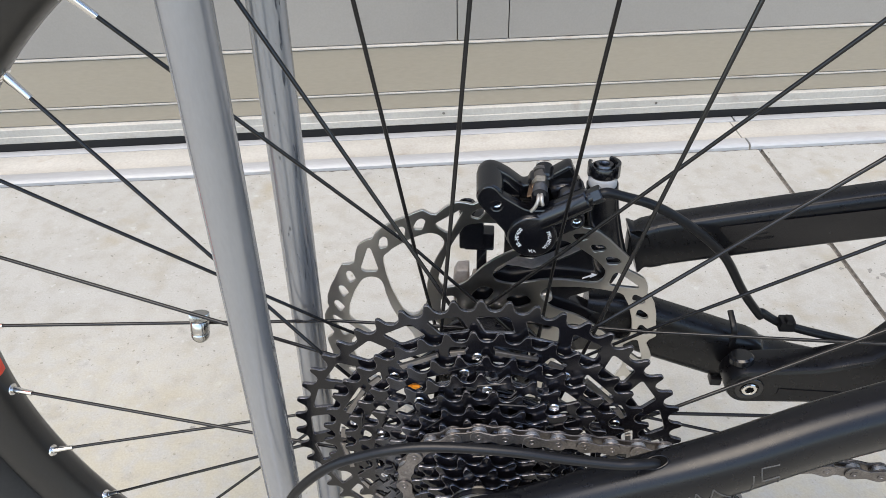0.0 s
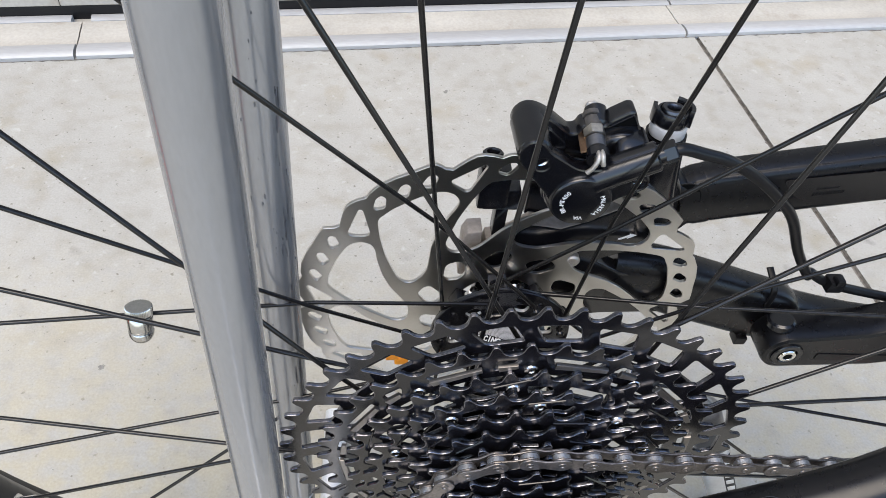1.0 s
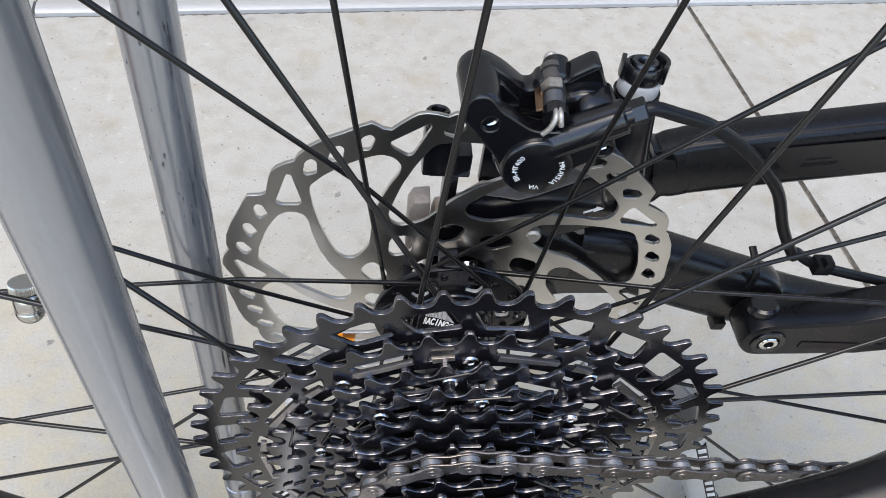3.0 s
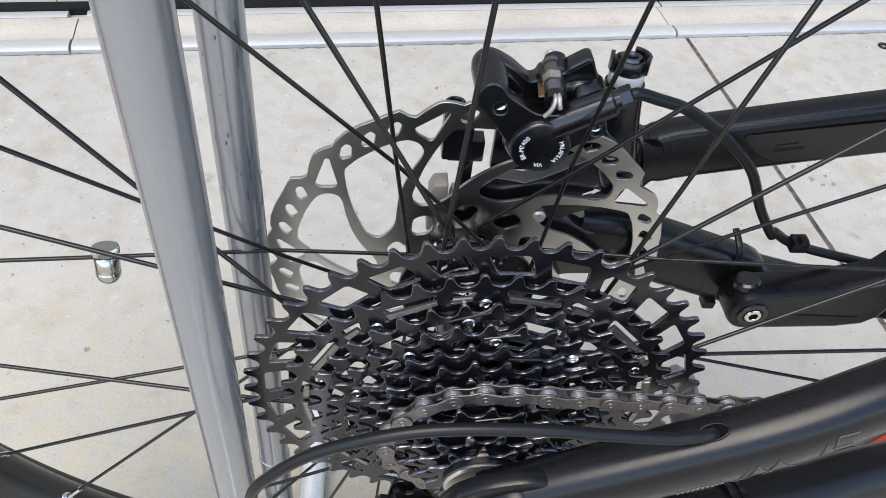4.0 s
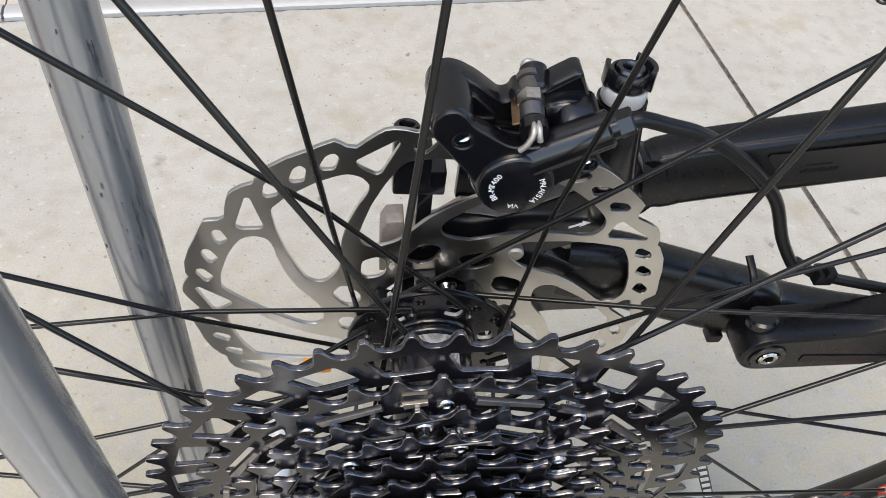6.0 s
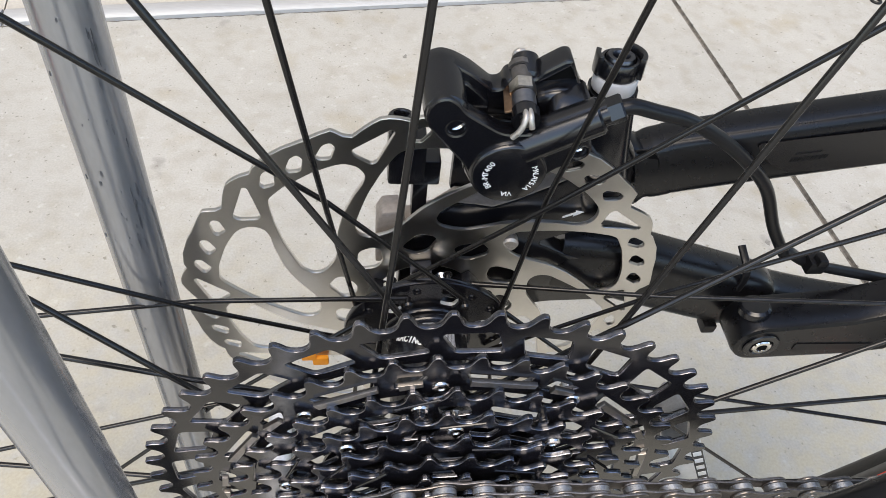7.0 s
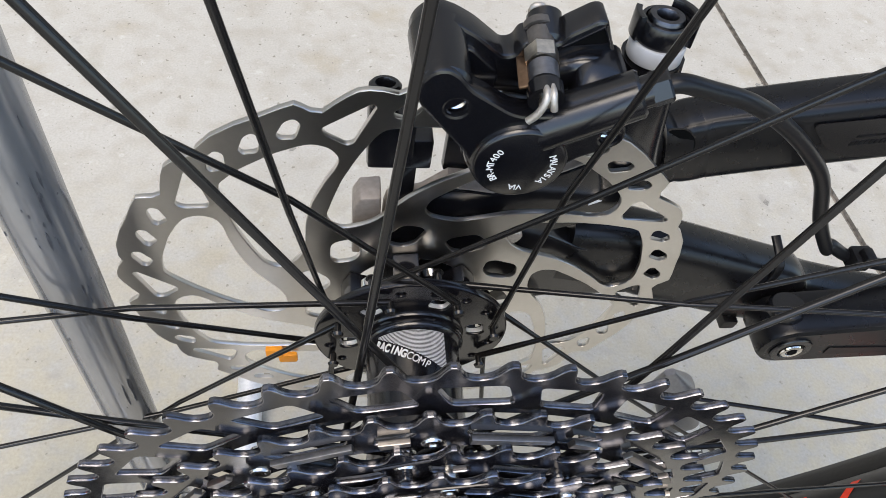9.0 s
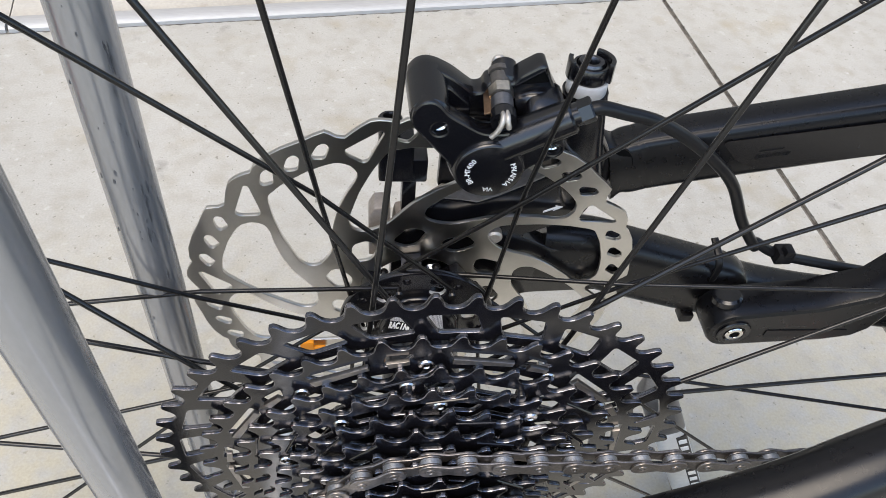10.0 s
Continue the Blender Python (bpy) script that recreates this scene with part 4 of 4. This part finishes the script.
# frame: stays of both sides
def build_frame():
    # far side seat stay
    stay = fpart("seat_stay", tube([(0.0800, 0.1010, 0.4125), (0.0920, 0.1015, 0.4155), (0.1100, 0.1010, 0.4202), (0.2100, 0.0960, 0.4425), (0.3300, 0.0880, 0.4690), (0.5000, 0.0740, 0.5070)],
                                   lambda s: (0.0085, 0.0150 - 0.0015 * math.exp(-((s - 0.08) / 0.04) ** 2) + 0.002 * math.exp(-(s / 0.05) ** 2), 5.0)), FRAME, "matt black seat stay with grey print")
    # dark block painted as the shade in the tube's open end
    fpart("recess", block(0.0765, 0.0812, 0.0950, 0.1050, 0.4020, 0.4230, 0.002), RUBBER, parent=stay)
    for k, (x, w) in enumerate(((0.170, 0.003), (0.176, 0.003), (0.182, 0.003), (0.197, 0.030), (0.236, 0.030))):
        z = 0.4213 + (x - 0.115) * 0.222 - 0.005
        bm = plate([rounded([(-w / 2, -0.0032), (w / 2, -0.0032 + w * 0.11), (w / 2 + 0.002, 0.0032 + w * 0.11), (-w / 2 + 0.002, 0.0032)], 0.0006)], 0.0004)
        fpart("print_bar", bm, DIM, "faint grey print", m=upright(x, z, 0.1012 - (x - 0.115) * 0.055 - 0.0086), parent=stay)
    def flank(points, lift, thick):
        """A thin piece laid on the stay's near flank."""
        bm = bmesh.new()
        rows = [[bm.verts.new((x, 0.0957 - (x - 0.115) * 0.053 - d, z)) for x, z in points] for d in (lift, lift + thick)]
        bm.faces.new(rows[0]), bm.faces.new(rows[1])
        for k in range(len(points)):
            bm.faces.new((rows[0][k], rows[0][k - 1], rows[1][k - 1], rows[1][k]))
        return bm

    panel = rounded([(0.1273, 0.4326), (0.1494, 0.4377), (0.3000, 0.4710), (0.3000, 0.4525), (0.1609, 0.4207), (0.1469, 0.4189), (0.1372, 0.4226)], 0.003)
    decal = bpart("decal", flank(panel, 0.0, 0.0003), DECAL, "dark glossy decal with black print", parent=stay, smooth=False)
    for k in range(9):
        x = 0.1445 + 0.0016 * k
        z = 0.4268 + (x - 0.15) * 0.222
        bpart("print_bar", flank([(x, z - 0.0010), (x + 0.0011, z - 0.0008), (x + 0.0014, z + 0.0012), (x + 0.0003, z + 0.0010)], 0.0003, 0.0002), FRAME, "small black print", parent=decal, smooth=False)
    bpart("print_bar", flank([(0.1450, 0.4285), (0.1545, 0.4306), (0.1552, 0.4316), (0.1457, 0.4295)], 0.0003, 0.0002), FRAME, "small black print", parent=decal, smooth=False)
    hollow = rounded([(0.0801, 0.4262), (0.0868, 0.4270), (0.0915, 0.4225), (0.0935, 0.4135), (0.0909, 0.4086), (0.0870, 0.4100)], 0.0025)
    lip = [(0.0872 + (x - 0.0872) * 1.10, 0.4180 + (z - 0.4180) * 1.08) for x, z in hollow]
    bpart("end_lip", flank(lip, 0.0, 0.0004), GLOSS, parent=stay)
    # flat black plate; the hollow's shade is only its colour
    bpart("hollow", flank(hollow, 0.0004, 0.0002), INNER_SHADE, "black plate for the shade in the tube's end", parent=stay, smooth=False)
    # dropout on the far side
    drop = [(-0.0115, 0.3740), (-0.0110, 0.3900), (-0.0100, 0.3945), (0.0014, 0.3985), (0.0097, 0.4062), (0.0170, 0.4054), (0.0246, 0.4038), (0.0330, 0.4076), (0.0460, 0.4153), (0.0620, 0.4258), (0.0740, 0.4270), (0.0760, 0.4030),
            (0.0720, 0.3930), (0.0600, 0.3880), (0.0470, 0.3820), (0.0640, 0.3720), (0.1100, 0.3660), (0.1100, 0.3400), (0.060, 0.338), (0.020, 0.330), (-0.012, 0.338)]
    plate_part = bpart("dropout", plate([rounded(drop, 0.003)], 0.0090, 0.0008), GLOSS, "black alloy dropout plate", m=upright(0, 0, 0.0920))
    # its bare upper edge
    top = drop[0:10]
    edge = top + [(x + 0.0002, z - 0.0006) for x, z in reversed(top[1:])] + [(-0.0112, 0.3740)]
    edge = [(x, z + 0.0008) for x, z in edge]
    bpart("dropout_edge", plate([edge], 0.0086), BAREALLOY, "bare alloy edge", m=upright(0, 0, 0.0922), parent=plate_part)
    bpart("dropout_end", plate([rounded([(-0.0218, 0.3700), (-0.0218, 0.3960), (-0.0195, 0.4010), (-0.0125, 0.4018), (-0.0118, 0.3700)], 0.0008)], 0.0100, 0.0008), BAREALLOY, "bare alloy end", m=upright(0, 0, 0.0922), parent=plate_part)
    arrow = [(-0.0060, -0.0030), (0.0010, 0.0004), (0.0002, -0.0014), (0.0060, 0.0022), (0.0010, 0.0034), (0.0012, 0.0020), (-0.0060, -0.0018)]
    bpart("arrow_mark", plate([arrow], 0.0004), WHITE, "small white arrow", m=upright(0.0590, 0.4000, 0.0873) @ Matrix.Diagonal((0.7, 0.7, 1, 1)), parent=plate_part)
    fpart("axle", rod((0, 0.0890, HUB.z), (0, 0.1060, HUB.z), 0.0100, n=24, ease=0.001), GLOSS, "black axle end")
    bpart("dropout_bolt", rod((0.0341, 0.0890, 0.3850), (0.0341, 0.0830, 0.3850), 0.0040, n=20, ease=0.0010), PINSTEEL, "silver bolt")
    # far side chain stay
    lower = fpart("chain_stay", tube([(0.0550, 0.0960, 0.3640), (0.0800, 0.0950, 0.3610), (0.1020, 0.0930, 0.3540), (0.1510, 0.0920, 0.3360), (0.1750, 0.0910, 0.3300), (0.2600, 0.0800, 0.3230), (0.5000, 0.0480, 0.3000)],
                                     lambda s: (0.0110, 0.0190 - 0.009 * max(0, min(1, (s - 0.5) * 4)), 3.4)), FRAME, "matt black chain stay")
    bpart("tie", tube([(0.1490, 0.0960, 0.3690), (0.1500, 0.0862, 0.3640), (0.1515, 0.0850, 0.3550), (0.1500, 0.0850, 0.3400), (0.1480, 0.0855, 0.3215)], lambda s: (0.0018, 0.0010, 3), up=(0, 1, 0)), RUBBER, "black cable tie", parent=lower)
    bpart("tie_head", block(0.1445, 0.1515, 0.0820, 0.0900, 0.3155, 0.3215, 0.001), RUBBER, "black cable tie head", parent=lower)
    bpart("tie_head", join(block(0.1730, 0.1815, 0.0785, 0.0860, 0.3690, 0.3765, 0.0008), block(0.1752, 0.1792, 0.0775, 0.0830, 0.3755, 0.3795, 0.0006)), RUBBER, "black cable tie head", parent=lower)
    # bolted stand bracket below it
    shape = []
    for s in range(13):
        shape.append((0.1511 + 0.0130 * math.cos(radians(90 + 15 * s)), 0.3396 + 0.0130 * math.sin(radians(90 + 15 * s))))
    shape += [(0.2020, 0.3275), (0.2170, 0.3300), (0.2240, 0.3360), (0.2275, 0.3460), (0.2350, 0.3800), (0.2250, 0.3800), (0.2150, 0.3640), (0.1900, 0.3560), (0.1620, 0.3535)]
    bracket = fpart("stand_bracket", plate([shape], 0.0200, 0.0025), FRAME, "matt black stand bracket", m=upright(0, 0, 0.0680))
    fpart("groove", plate([rounded([(0.168, 0.3400), (0.212, 0.3375), (0.212, 0.3335), (0.168, 0.3345)], 0.0012)], 0.0006), RUBBER, m=upright(0, 0, 0.0578), parent=bracket)
    fpart("bolt_well", lathe([(0.0052, 0), (0.0085, 0), (0.0085, 0.0008), (0.0080, 0.0012), (0.0056, 0.0012), (0.0052, 0.0008)], 28, True), GLOSS, m=upright(0.1511, 0.3396, 0.0580), parent=bracket)
    bolt = fpart("bracket_bolt", lathe([(0, 0.0008), (0.0046, 0.0008), (0.0046, 0.0018), (0.0041, 0.0023), (0.0026, 0.0023), (0.0024, 0.0020)], 28), CHROME, "silver socket bolt", m=upright(0.1511, 0.3396, 0.0585), parent=bracket)
    # the socket is not sunk: a black hexagon carries its shade
    fpart("socket", hexagon(0.0022, 0.0004, 0.0001), INNER_SHADE, "black hexagon for the socket's shade", m=upright(0.1511, 0.3396, 0.0564), parent=bolt)
    fpart("knob", rod((0.1475, 0.0690, 0.3500), (0.1468, 0.0700, 0.3555), 0.0072, n=20, ease=0.0012), GLOSS, parent=bracket)
    # near side seat stay with the cable's port
    line = [(-0.030, -0.0545, 0.3480), (0.0, -0.0541, 0.3625), (0.05, -0.0530, 0.3885), (0.1, -0.0500, 0.4132), (0.15, -0.0405, 0.4316), (0.25, -0.0232, 0.4582), (0.5, 0.0120, 0.5200)]
    near = bpart("seat_stay", tube(line[1:], lambda s: (0.0109, 0.0146, 2.5)), FRAME, "matt black seat stay with faint print")
    fine = smooth_path(line)

    def skin(k, a, lift=0.0):
        """A place on the tube's skin: k steps along, a degrees round."""
        i = int(k)
        p = fine[i].lerp(fine[i + 1], k - i)
        ahead = (fine[i + 1] - fine[i - 1]).normalized()
        side = ahead.cross(Vector((0, 0, 1))).normalized()
        over = side.cross(ahead)
        c, v = math.cos(radians(a)), math.sin(radians(a))
        out = side * (0.0109 * math.copysign(abs(c) ** 0.8, c)) + over * (0.0146 * math.copysign(abs(v) ** 0.8, v))
        return p + out * (1 + lift / out.length), out

    at, out = skin(20.6, 89)
    n = (skin(20.6, 95)[0] - skin(20.6, 83)[0]).cross(fine[22] - fine[19]).normalized()
    n = n if n.dot(out) > 0 else -n
    along = (fine[22] - fine[19]).normalized()
    turn = Matrix((along, n.cross(along), n)).transposed().to_4x4()
    rim_ = lathe([(0.0036, -0.0010), (0.0037, 0.0003), (0.0040, 0.00045), (0.0043, 0.0003), (0.0046, -0.0010)], 32, True)
    bmesh.ops.scale(rim_, vec=(1.35, 0.75, 1), verts=rim_.verts)
    port = bpart("cable_port", rim_, FRAME, "black oval cable port", m=Matrix.Translation(at) @ turn, parent=near)
    # black disc gives the port its inner shade; the tube stays closed
    well = lathe([(0, 0.00015), (0.0037, 0.00015), (0.0037, -0.001), (0, -0.001)], 32)
    bmesh.ops.scale(well, vec=(1.35, 0.75, 1), verts=well.verts)
    bpart("port_well", well, INNER_SHADE, "black disc for the port's inner shade", m=Matrix.Translation(at) @ turn, parent=port)
    strokes = [(20.7, -42, 21.7, 2), (21.1, -42, 22.1, 4), (22.1, 4, 22.8, -34), (22.3, -34, 23.1, 4), (23.1, 4, 23.9, -30), (24.6, -34, 25.1, -34), (25.1, -34, 25.6, 8), (26.2, 20, 27.4, 16),
               (26.2, 20, 26.0, -6), (26.0, -6, 27.2, -8), (27.2, -8, 27.1, -40)]
    for k0, a0, k1, a1 in strokes:
        pts = [skin(k0 + (k1 - k0) * s / 4, a0 + (a1 - a0) * s / 4)[0] for s in range(5)]
        bpart("print_bar", join(*[rod(p, q, 0.00035, n=6) for p, q in zip(pts, pts[1:])]), FAINT, "faint grey print", parent=near)
    for k in range(10):
        c = 17.9 + 0.25 * k
        bpart("print_bar", rod(skin(c, -40)[0], skin(c + 0.1, -16)[0], 0.0005, n=6), FAINT, "faint grey print", parent=near)
    # near side dropout
    lobe = [(-0.0218, 0.3350), (-0.0212, 0.3620), (-0.0150, 0.3775), (-0.0040, 0.3850), (0.0100, 0.3895), (0.0250, 0.3870), (0.0340, 0.3760), (0.0340, 0.3560), (0.0160, 0.3300)]
    nd = bpart("dropout", plate([rounded(lobe, 0.005, 3)], 0.0070, 0.0018), FRAME, "matt black dropout", m=upright(0, 0, -0.0555))
    face = [(-0.0130, 0.3560), (-0.0090, 0.3720), (-0.0005, 0.3790), (0.0080, 0.3835), (0.0230, 0.3790), (0.0310, 0.3660), (0.0240, 0.3480), (-0.0090, 0.3440)]
    bpart("facet", plate([rounded(face, 0.009, 4)], 0.0060, 0.0028), FRAME, m=upright(0, 0, -0.0590), parent=nd)
    fpart("axle_cap", lathe([(0, 0), (0.0150, 0), (0.0150, 0.003), (0.0138, 0.0046), (0, 0.0048)], 32), GLOSS, m=upright(0.0, HUB.z, -0.0575), parent=nd)
    # near side chain stay under a rubber guard
    cs = fpart("chain_stay", tube([(0.0300, -0.0510, 0.3215), (0.0600, -0.0500, 0.3232), (0.0900, -0.0470, 0.3240), (0.1400, -0.0380, 0.3238), (0.2200, -0.0200, 0.3180), (0.5000, 0.0200, 0.3010)],
                                  lambda s: (0.0120, 0.0170, 2.4)), FRAME, "matt black chain stay")
    guard = fpart("guard", tube([(0.1070, -0.0443, 0.3240), (0.1400, -0.0380, 0.3238), (0.2200, -0.0200, 0.3180), (0.4600, 0.0140, 0.3035)], lambda s: (0.0135, 0.0188, 2.4)), RUBBER, "black rubber chain stay guard", parent=cs)
    seam = [(0.1300, -0.0503, 0.3350), (0.1400, -0.0486, 0.3352), (0.2200, -0.0305, 0.3298), (0.4600, 0.0040, 0.3150)]
    fpart("seam", tube(seam, lambda s: (0.0005, 0.0005, 2)), GLOSS, parent=guard)
    for x, y in ((0.1052, -0.0447), (0.1100, -0.0438)):
        fpart("tie", tube([(x - 0.0013, y, 0.3241), (x + 0.0013, y + 0.0003, 0.3241)], lambda s: (0.0142, 0.0196, 2.4), steps=1), GLOSS, "black cable tie", parent=cs)


build_frame()


def build_cables():
    bpart("brake_hose", tube([(0.0545, 0.0700, 0.4692), (0.0590, 0.0700, 0.4705), (0.0683, 0.0710, 0.4675), (0.0829, 0.0730, 0.4619), (0.1001, 0.0760, 0.4507), (0.1175, 0.0790, 0.4361), (0.1318, 0.0810, 0.4208), (0.1469, 0.0830, 0.3962), (0.1615, 0.0840, 0.3770),
                              (0.1620, 0.0845, 0.3790), (0.1772, 0.0845, 0.3700), (0.2100, 0.0850, 0.3600), (0.3000, 0.0800, 0.3430), (0.5000, 0.0560, 0.3200)], lambda s: (0.0026, 0.0026, 2)), RUBBER, "black brake hose")
    bpart("shift_cable", tube([(0.0758, -0.0515, 0.4130), (0.0722, -0.0532, 0.4162), (0.0680, -0.0549, 0.4182), (0.0630, -0.0560, 0.4190), (0.0548, -0.0565, 0.4190), (0.0336, -0.0565, 0.4210), (0.0127, -0.0565, 0.4240), (-0.0126, -0.0565, 0.4250), (-0.0314, -0.0565, 0.4232),
                               (-0.0500, -0.0565, 0.4168), (-0.0670, -0.0565, 0.4070), (-0.0820, -0.0565, 0.3905), (-0.0895, -0.0560, 0.3760), (-0.0900, -0.0550, 0.3580), (-0.0820, -0.0550, 0.3300), (-0.0600, -0.0530, 0.3020), (-0.0300, -0.0500, 0.2900)],
                              lambda s: (0.0022, 0.0022, 2)), RUBBER, "black shift cable")


build_cables()


def build_magnet():
    m = Matrix.Translation((-0.1600, 0.0362, 0.3975)) @ Vector((0.03, 0.34, 0.94)).to_track_quat("Z", "Y").to_matrix().to_4x4() @ Matrix.Diagonal((0.78, 0.78, 0.86, 1))
    dome = [(0.0066 * math.cos(radians(a)), -0.0052 + 0.0062 * math.sin(radians(a))) for a in range(-90, 1, 10)]
    body = lathe([(0, -0.0114)] + dome[1:] + [(0.0064, -0.0046), (0.0060, -0.0044), (0.0060, -0.0036), (0.0064, -0.0034), (0.0066, -0.0030), (0.0066, 0.0034), (0.0062, 0.0040), (0.0050, 0.0042), (0.0050, 0.0056), (0, 0.0056)], 48)
    mag = tagged(bpart("spoke_magnet", body, NICKELBRIGHT, m=m), "shiny nickel magnet clamped on a spoke")
    # dark inlay on the dome, coloured like the shade in a slot
    bpart("slot", block(-0.0005, 0.0005, -0.0004, 0.0004, -0.0020, 0.0020, 0.0001), RUBBER, "dark inlay for the slot's shade", m=m @ Matrix.Translation((0, -0.0047, -0.0096)) @ pose(0, 0, 0, -40), parent=mag)
    out = []
    for k in range(96):
        out.append(polar(0.0070 if k % 2 else 0.0065, 3.75 * k))
    bm = plate([out], 0.0042, 0.0003)
    bmesh.ops.translate(bm, vec=(0, 0, 0.0070), verts=bm.verts)
    bpart("knurled_nut", bm, NICKELBRIGHT, "knurled nickel nut", m=m, parent=mag)


build_magnet()

# orange tag on the brake disc
bpart("tag", join(block(-0.0570, -0.0500, 0.0780, 0.0805, 0.3040, 0.3105, 0.0006), block(-0.0520, -0.0440, 0.0778, 0.0803, 0.2995, 0.3060, 0.0012)), ORANGE, "small orange plastic tag")


# kick stand
def build_stand():
    def at(z, dx=0.0, dy=0.0):
        return Vector((0.2083 + (0.13 - z) * 0.477 + dx, 0.0990 + (z - 0.13) * 0.047 + dy, z))

    stand = bpart("kick_stand", tube([at(0.158), at(0.12), at(0.02)], lambda s: (0.0125, 0.0075, 3.2), up=(0, 1, 0)), SILVER, "silver kick stand with a printed black band")
    bpart("stand_socket", tube([at(0.222), at(0.19), at(0.152)], lambda s: (0.0128 * min(1, 0.25 + 2.5 * s), 0.0085 * min(1, 0.25 + 2.5 * s), 3.0), up=(0, 1, 0)), SATIN, "grey satin alloy socket", parent=stand)
    band = bpart("band", tube([at(0.146, 0.0078, -0.0035), at(0.09, 0.0078, -0.0035), at(0.045, 0.0078, -0.0035)], lambda s: (0.0048, 0.0045, 4), up=(0, 1, 0)), RUBBER, "black band with white print", parent=stand)
    for k in range(8):
        q = at(0.139 - 0.011 * k, 0.0082, -0.0081)
        bar = block(-0.0030, 0.0030, -0.0003, 0.0003, -0.0034, 0.0034, 0.0002)
        bpart("print_bar", bar, WHITE, "white print", m=Matrix.Translation(q) @ pose(0, 0, 0, 0, -25.5, 0), parent=band)
    bpart("foot", rod(at(0.035), at(0.0), 0.0140, 0.0150, n=20, ease=0.003), RUBBER, "black rubber foot", parent=stand)


build_stand()


# ---- bike rack ----
def build_rack():
    rack = tagged(new("bike_rack"), "grey enamelled tube bike rack holding the wheel", "bike rack")
    for (x, y), (dx, dy), top in (((-0.1056, -0.0170), (0.0331, 0.0134), 0.95), ((-0.1055, 0.0660), (0.0156, 0.0753), 0.95)):
        def at(z):
            return Vector((x + dx * (z - 0.45), y + dy * (z - 0.45), z))
        post = part("post", tube([at(0.03), at(0.2), at(0.45), at(0.7), at(top)], lambda s: (0.0091, 0.0091, 2), up=(0, 1, 0)), TUBE, rack, "grey enamelled upright with scratches")
        part("weld", rod(at(0.195), at(0.205), 0.0096, n=24, ease=0.002), TUBE, post)
        rnd = random.Random(5)
        if y > 0:
            for k in range(90):
                z = 0.27 + 0.06 * int(rnd.random() * 6) + 0.018 * rnd.gauss(0, 1)  # in loose clusters
                long = rnd.random() < 0.4
                q = math.radians(rnd.gauss(-42, 10) if long else -90 + rnd.gauss(12, 30))
                n = Vector((math.cos(q), math.sin(q), 0))
                c = at(z) + n * 0.0091
                s = 0.00016 + 0.00038 * rnd.random() ** 2
                bm = rod(c - n * 0.0003, c + n * 0.00010, s, n=7)
                bmesh.ops.scale(bm, vec=(1, 1, 6 + 12 * rnd.random() if long else 1.2 + 2.2 * rnd.random()), verts=bm.verts, space=Matrix.Translation(-c))
                for v in bm.verts:
                    v.co += Vector((rnd.gauss(0, 1), 0, rnd.gauss(0, 1))) * s * 0.2 + Vector((dx, dy, 0)) * (v.co.z - c.z)
                part("chip", bm, CHIP, post, "dark paint chip")
    part("base_rail", tube([(-0.1000, -0.6, 0.0120), (-0.1000, 0.0, 0.0120), (-0.1010, 0.205, 0.0120)], lambda s: (0.0105, 0.0105, 2.6), up=(0, 0, 1)), RAIL, rack, "bright galvanised base rail")


build_rack()


# a small ring lost by the sill
lost = new("rubber_ring")
lost.matrix_world = Matrix.Translation((0.8660, 0.9540, 0))
tagged(lost, "small dark rubber ring lying on the concrete", "ring")
part("band", lathe([(0.0052, 0), (0.0098, 0), (0.0104, 0.0008), (0.0104, 0.0022), (0.0096, 0.0030), (0.0056, 0.0030), (0.0050, 0.0022), (0.0050, 0.0008)], 32, True), RUBBER, lost)
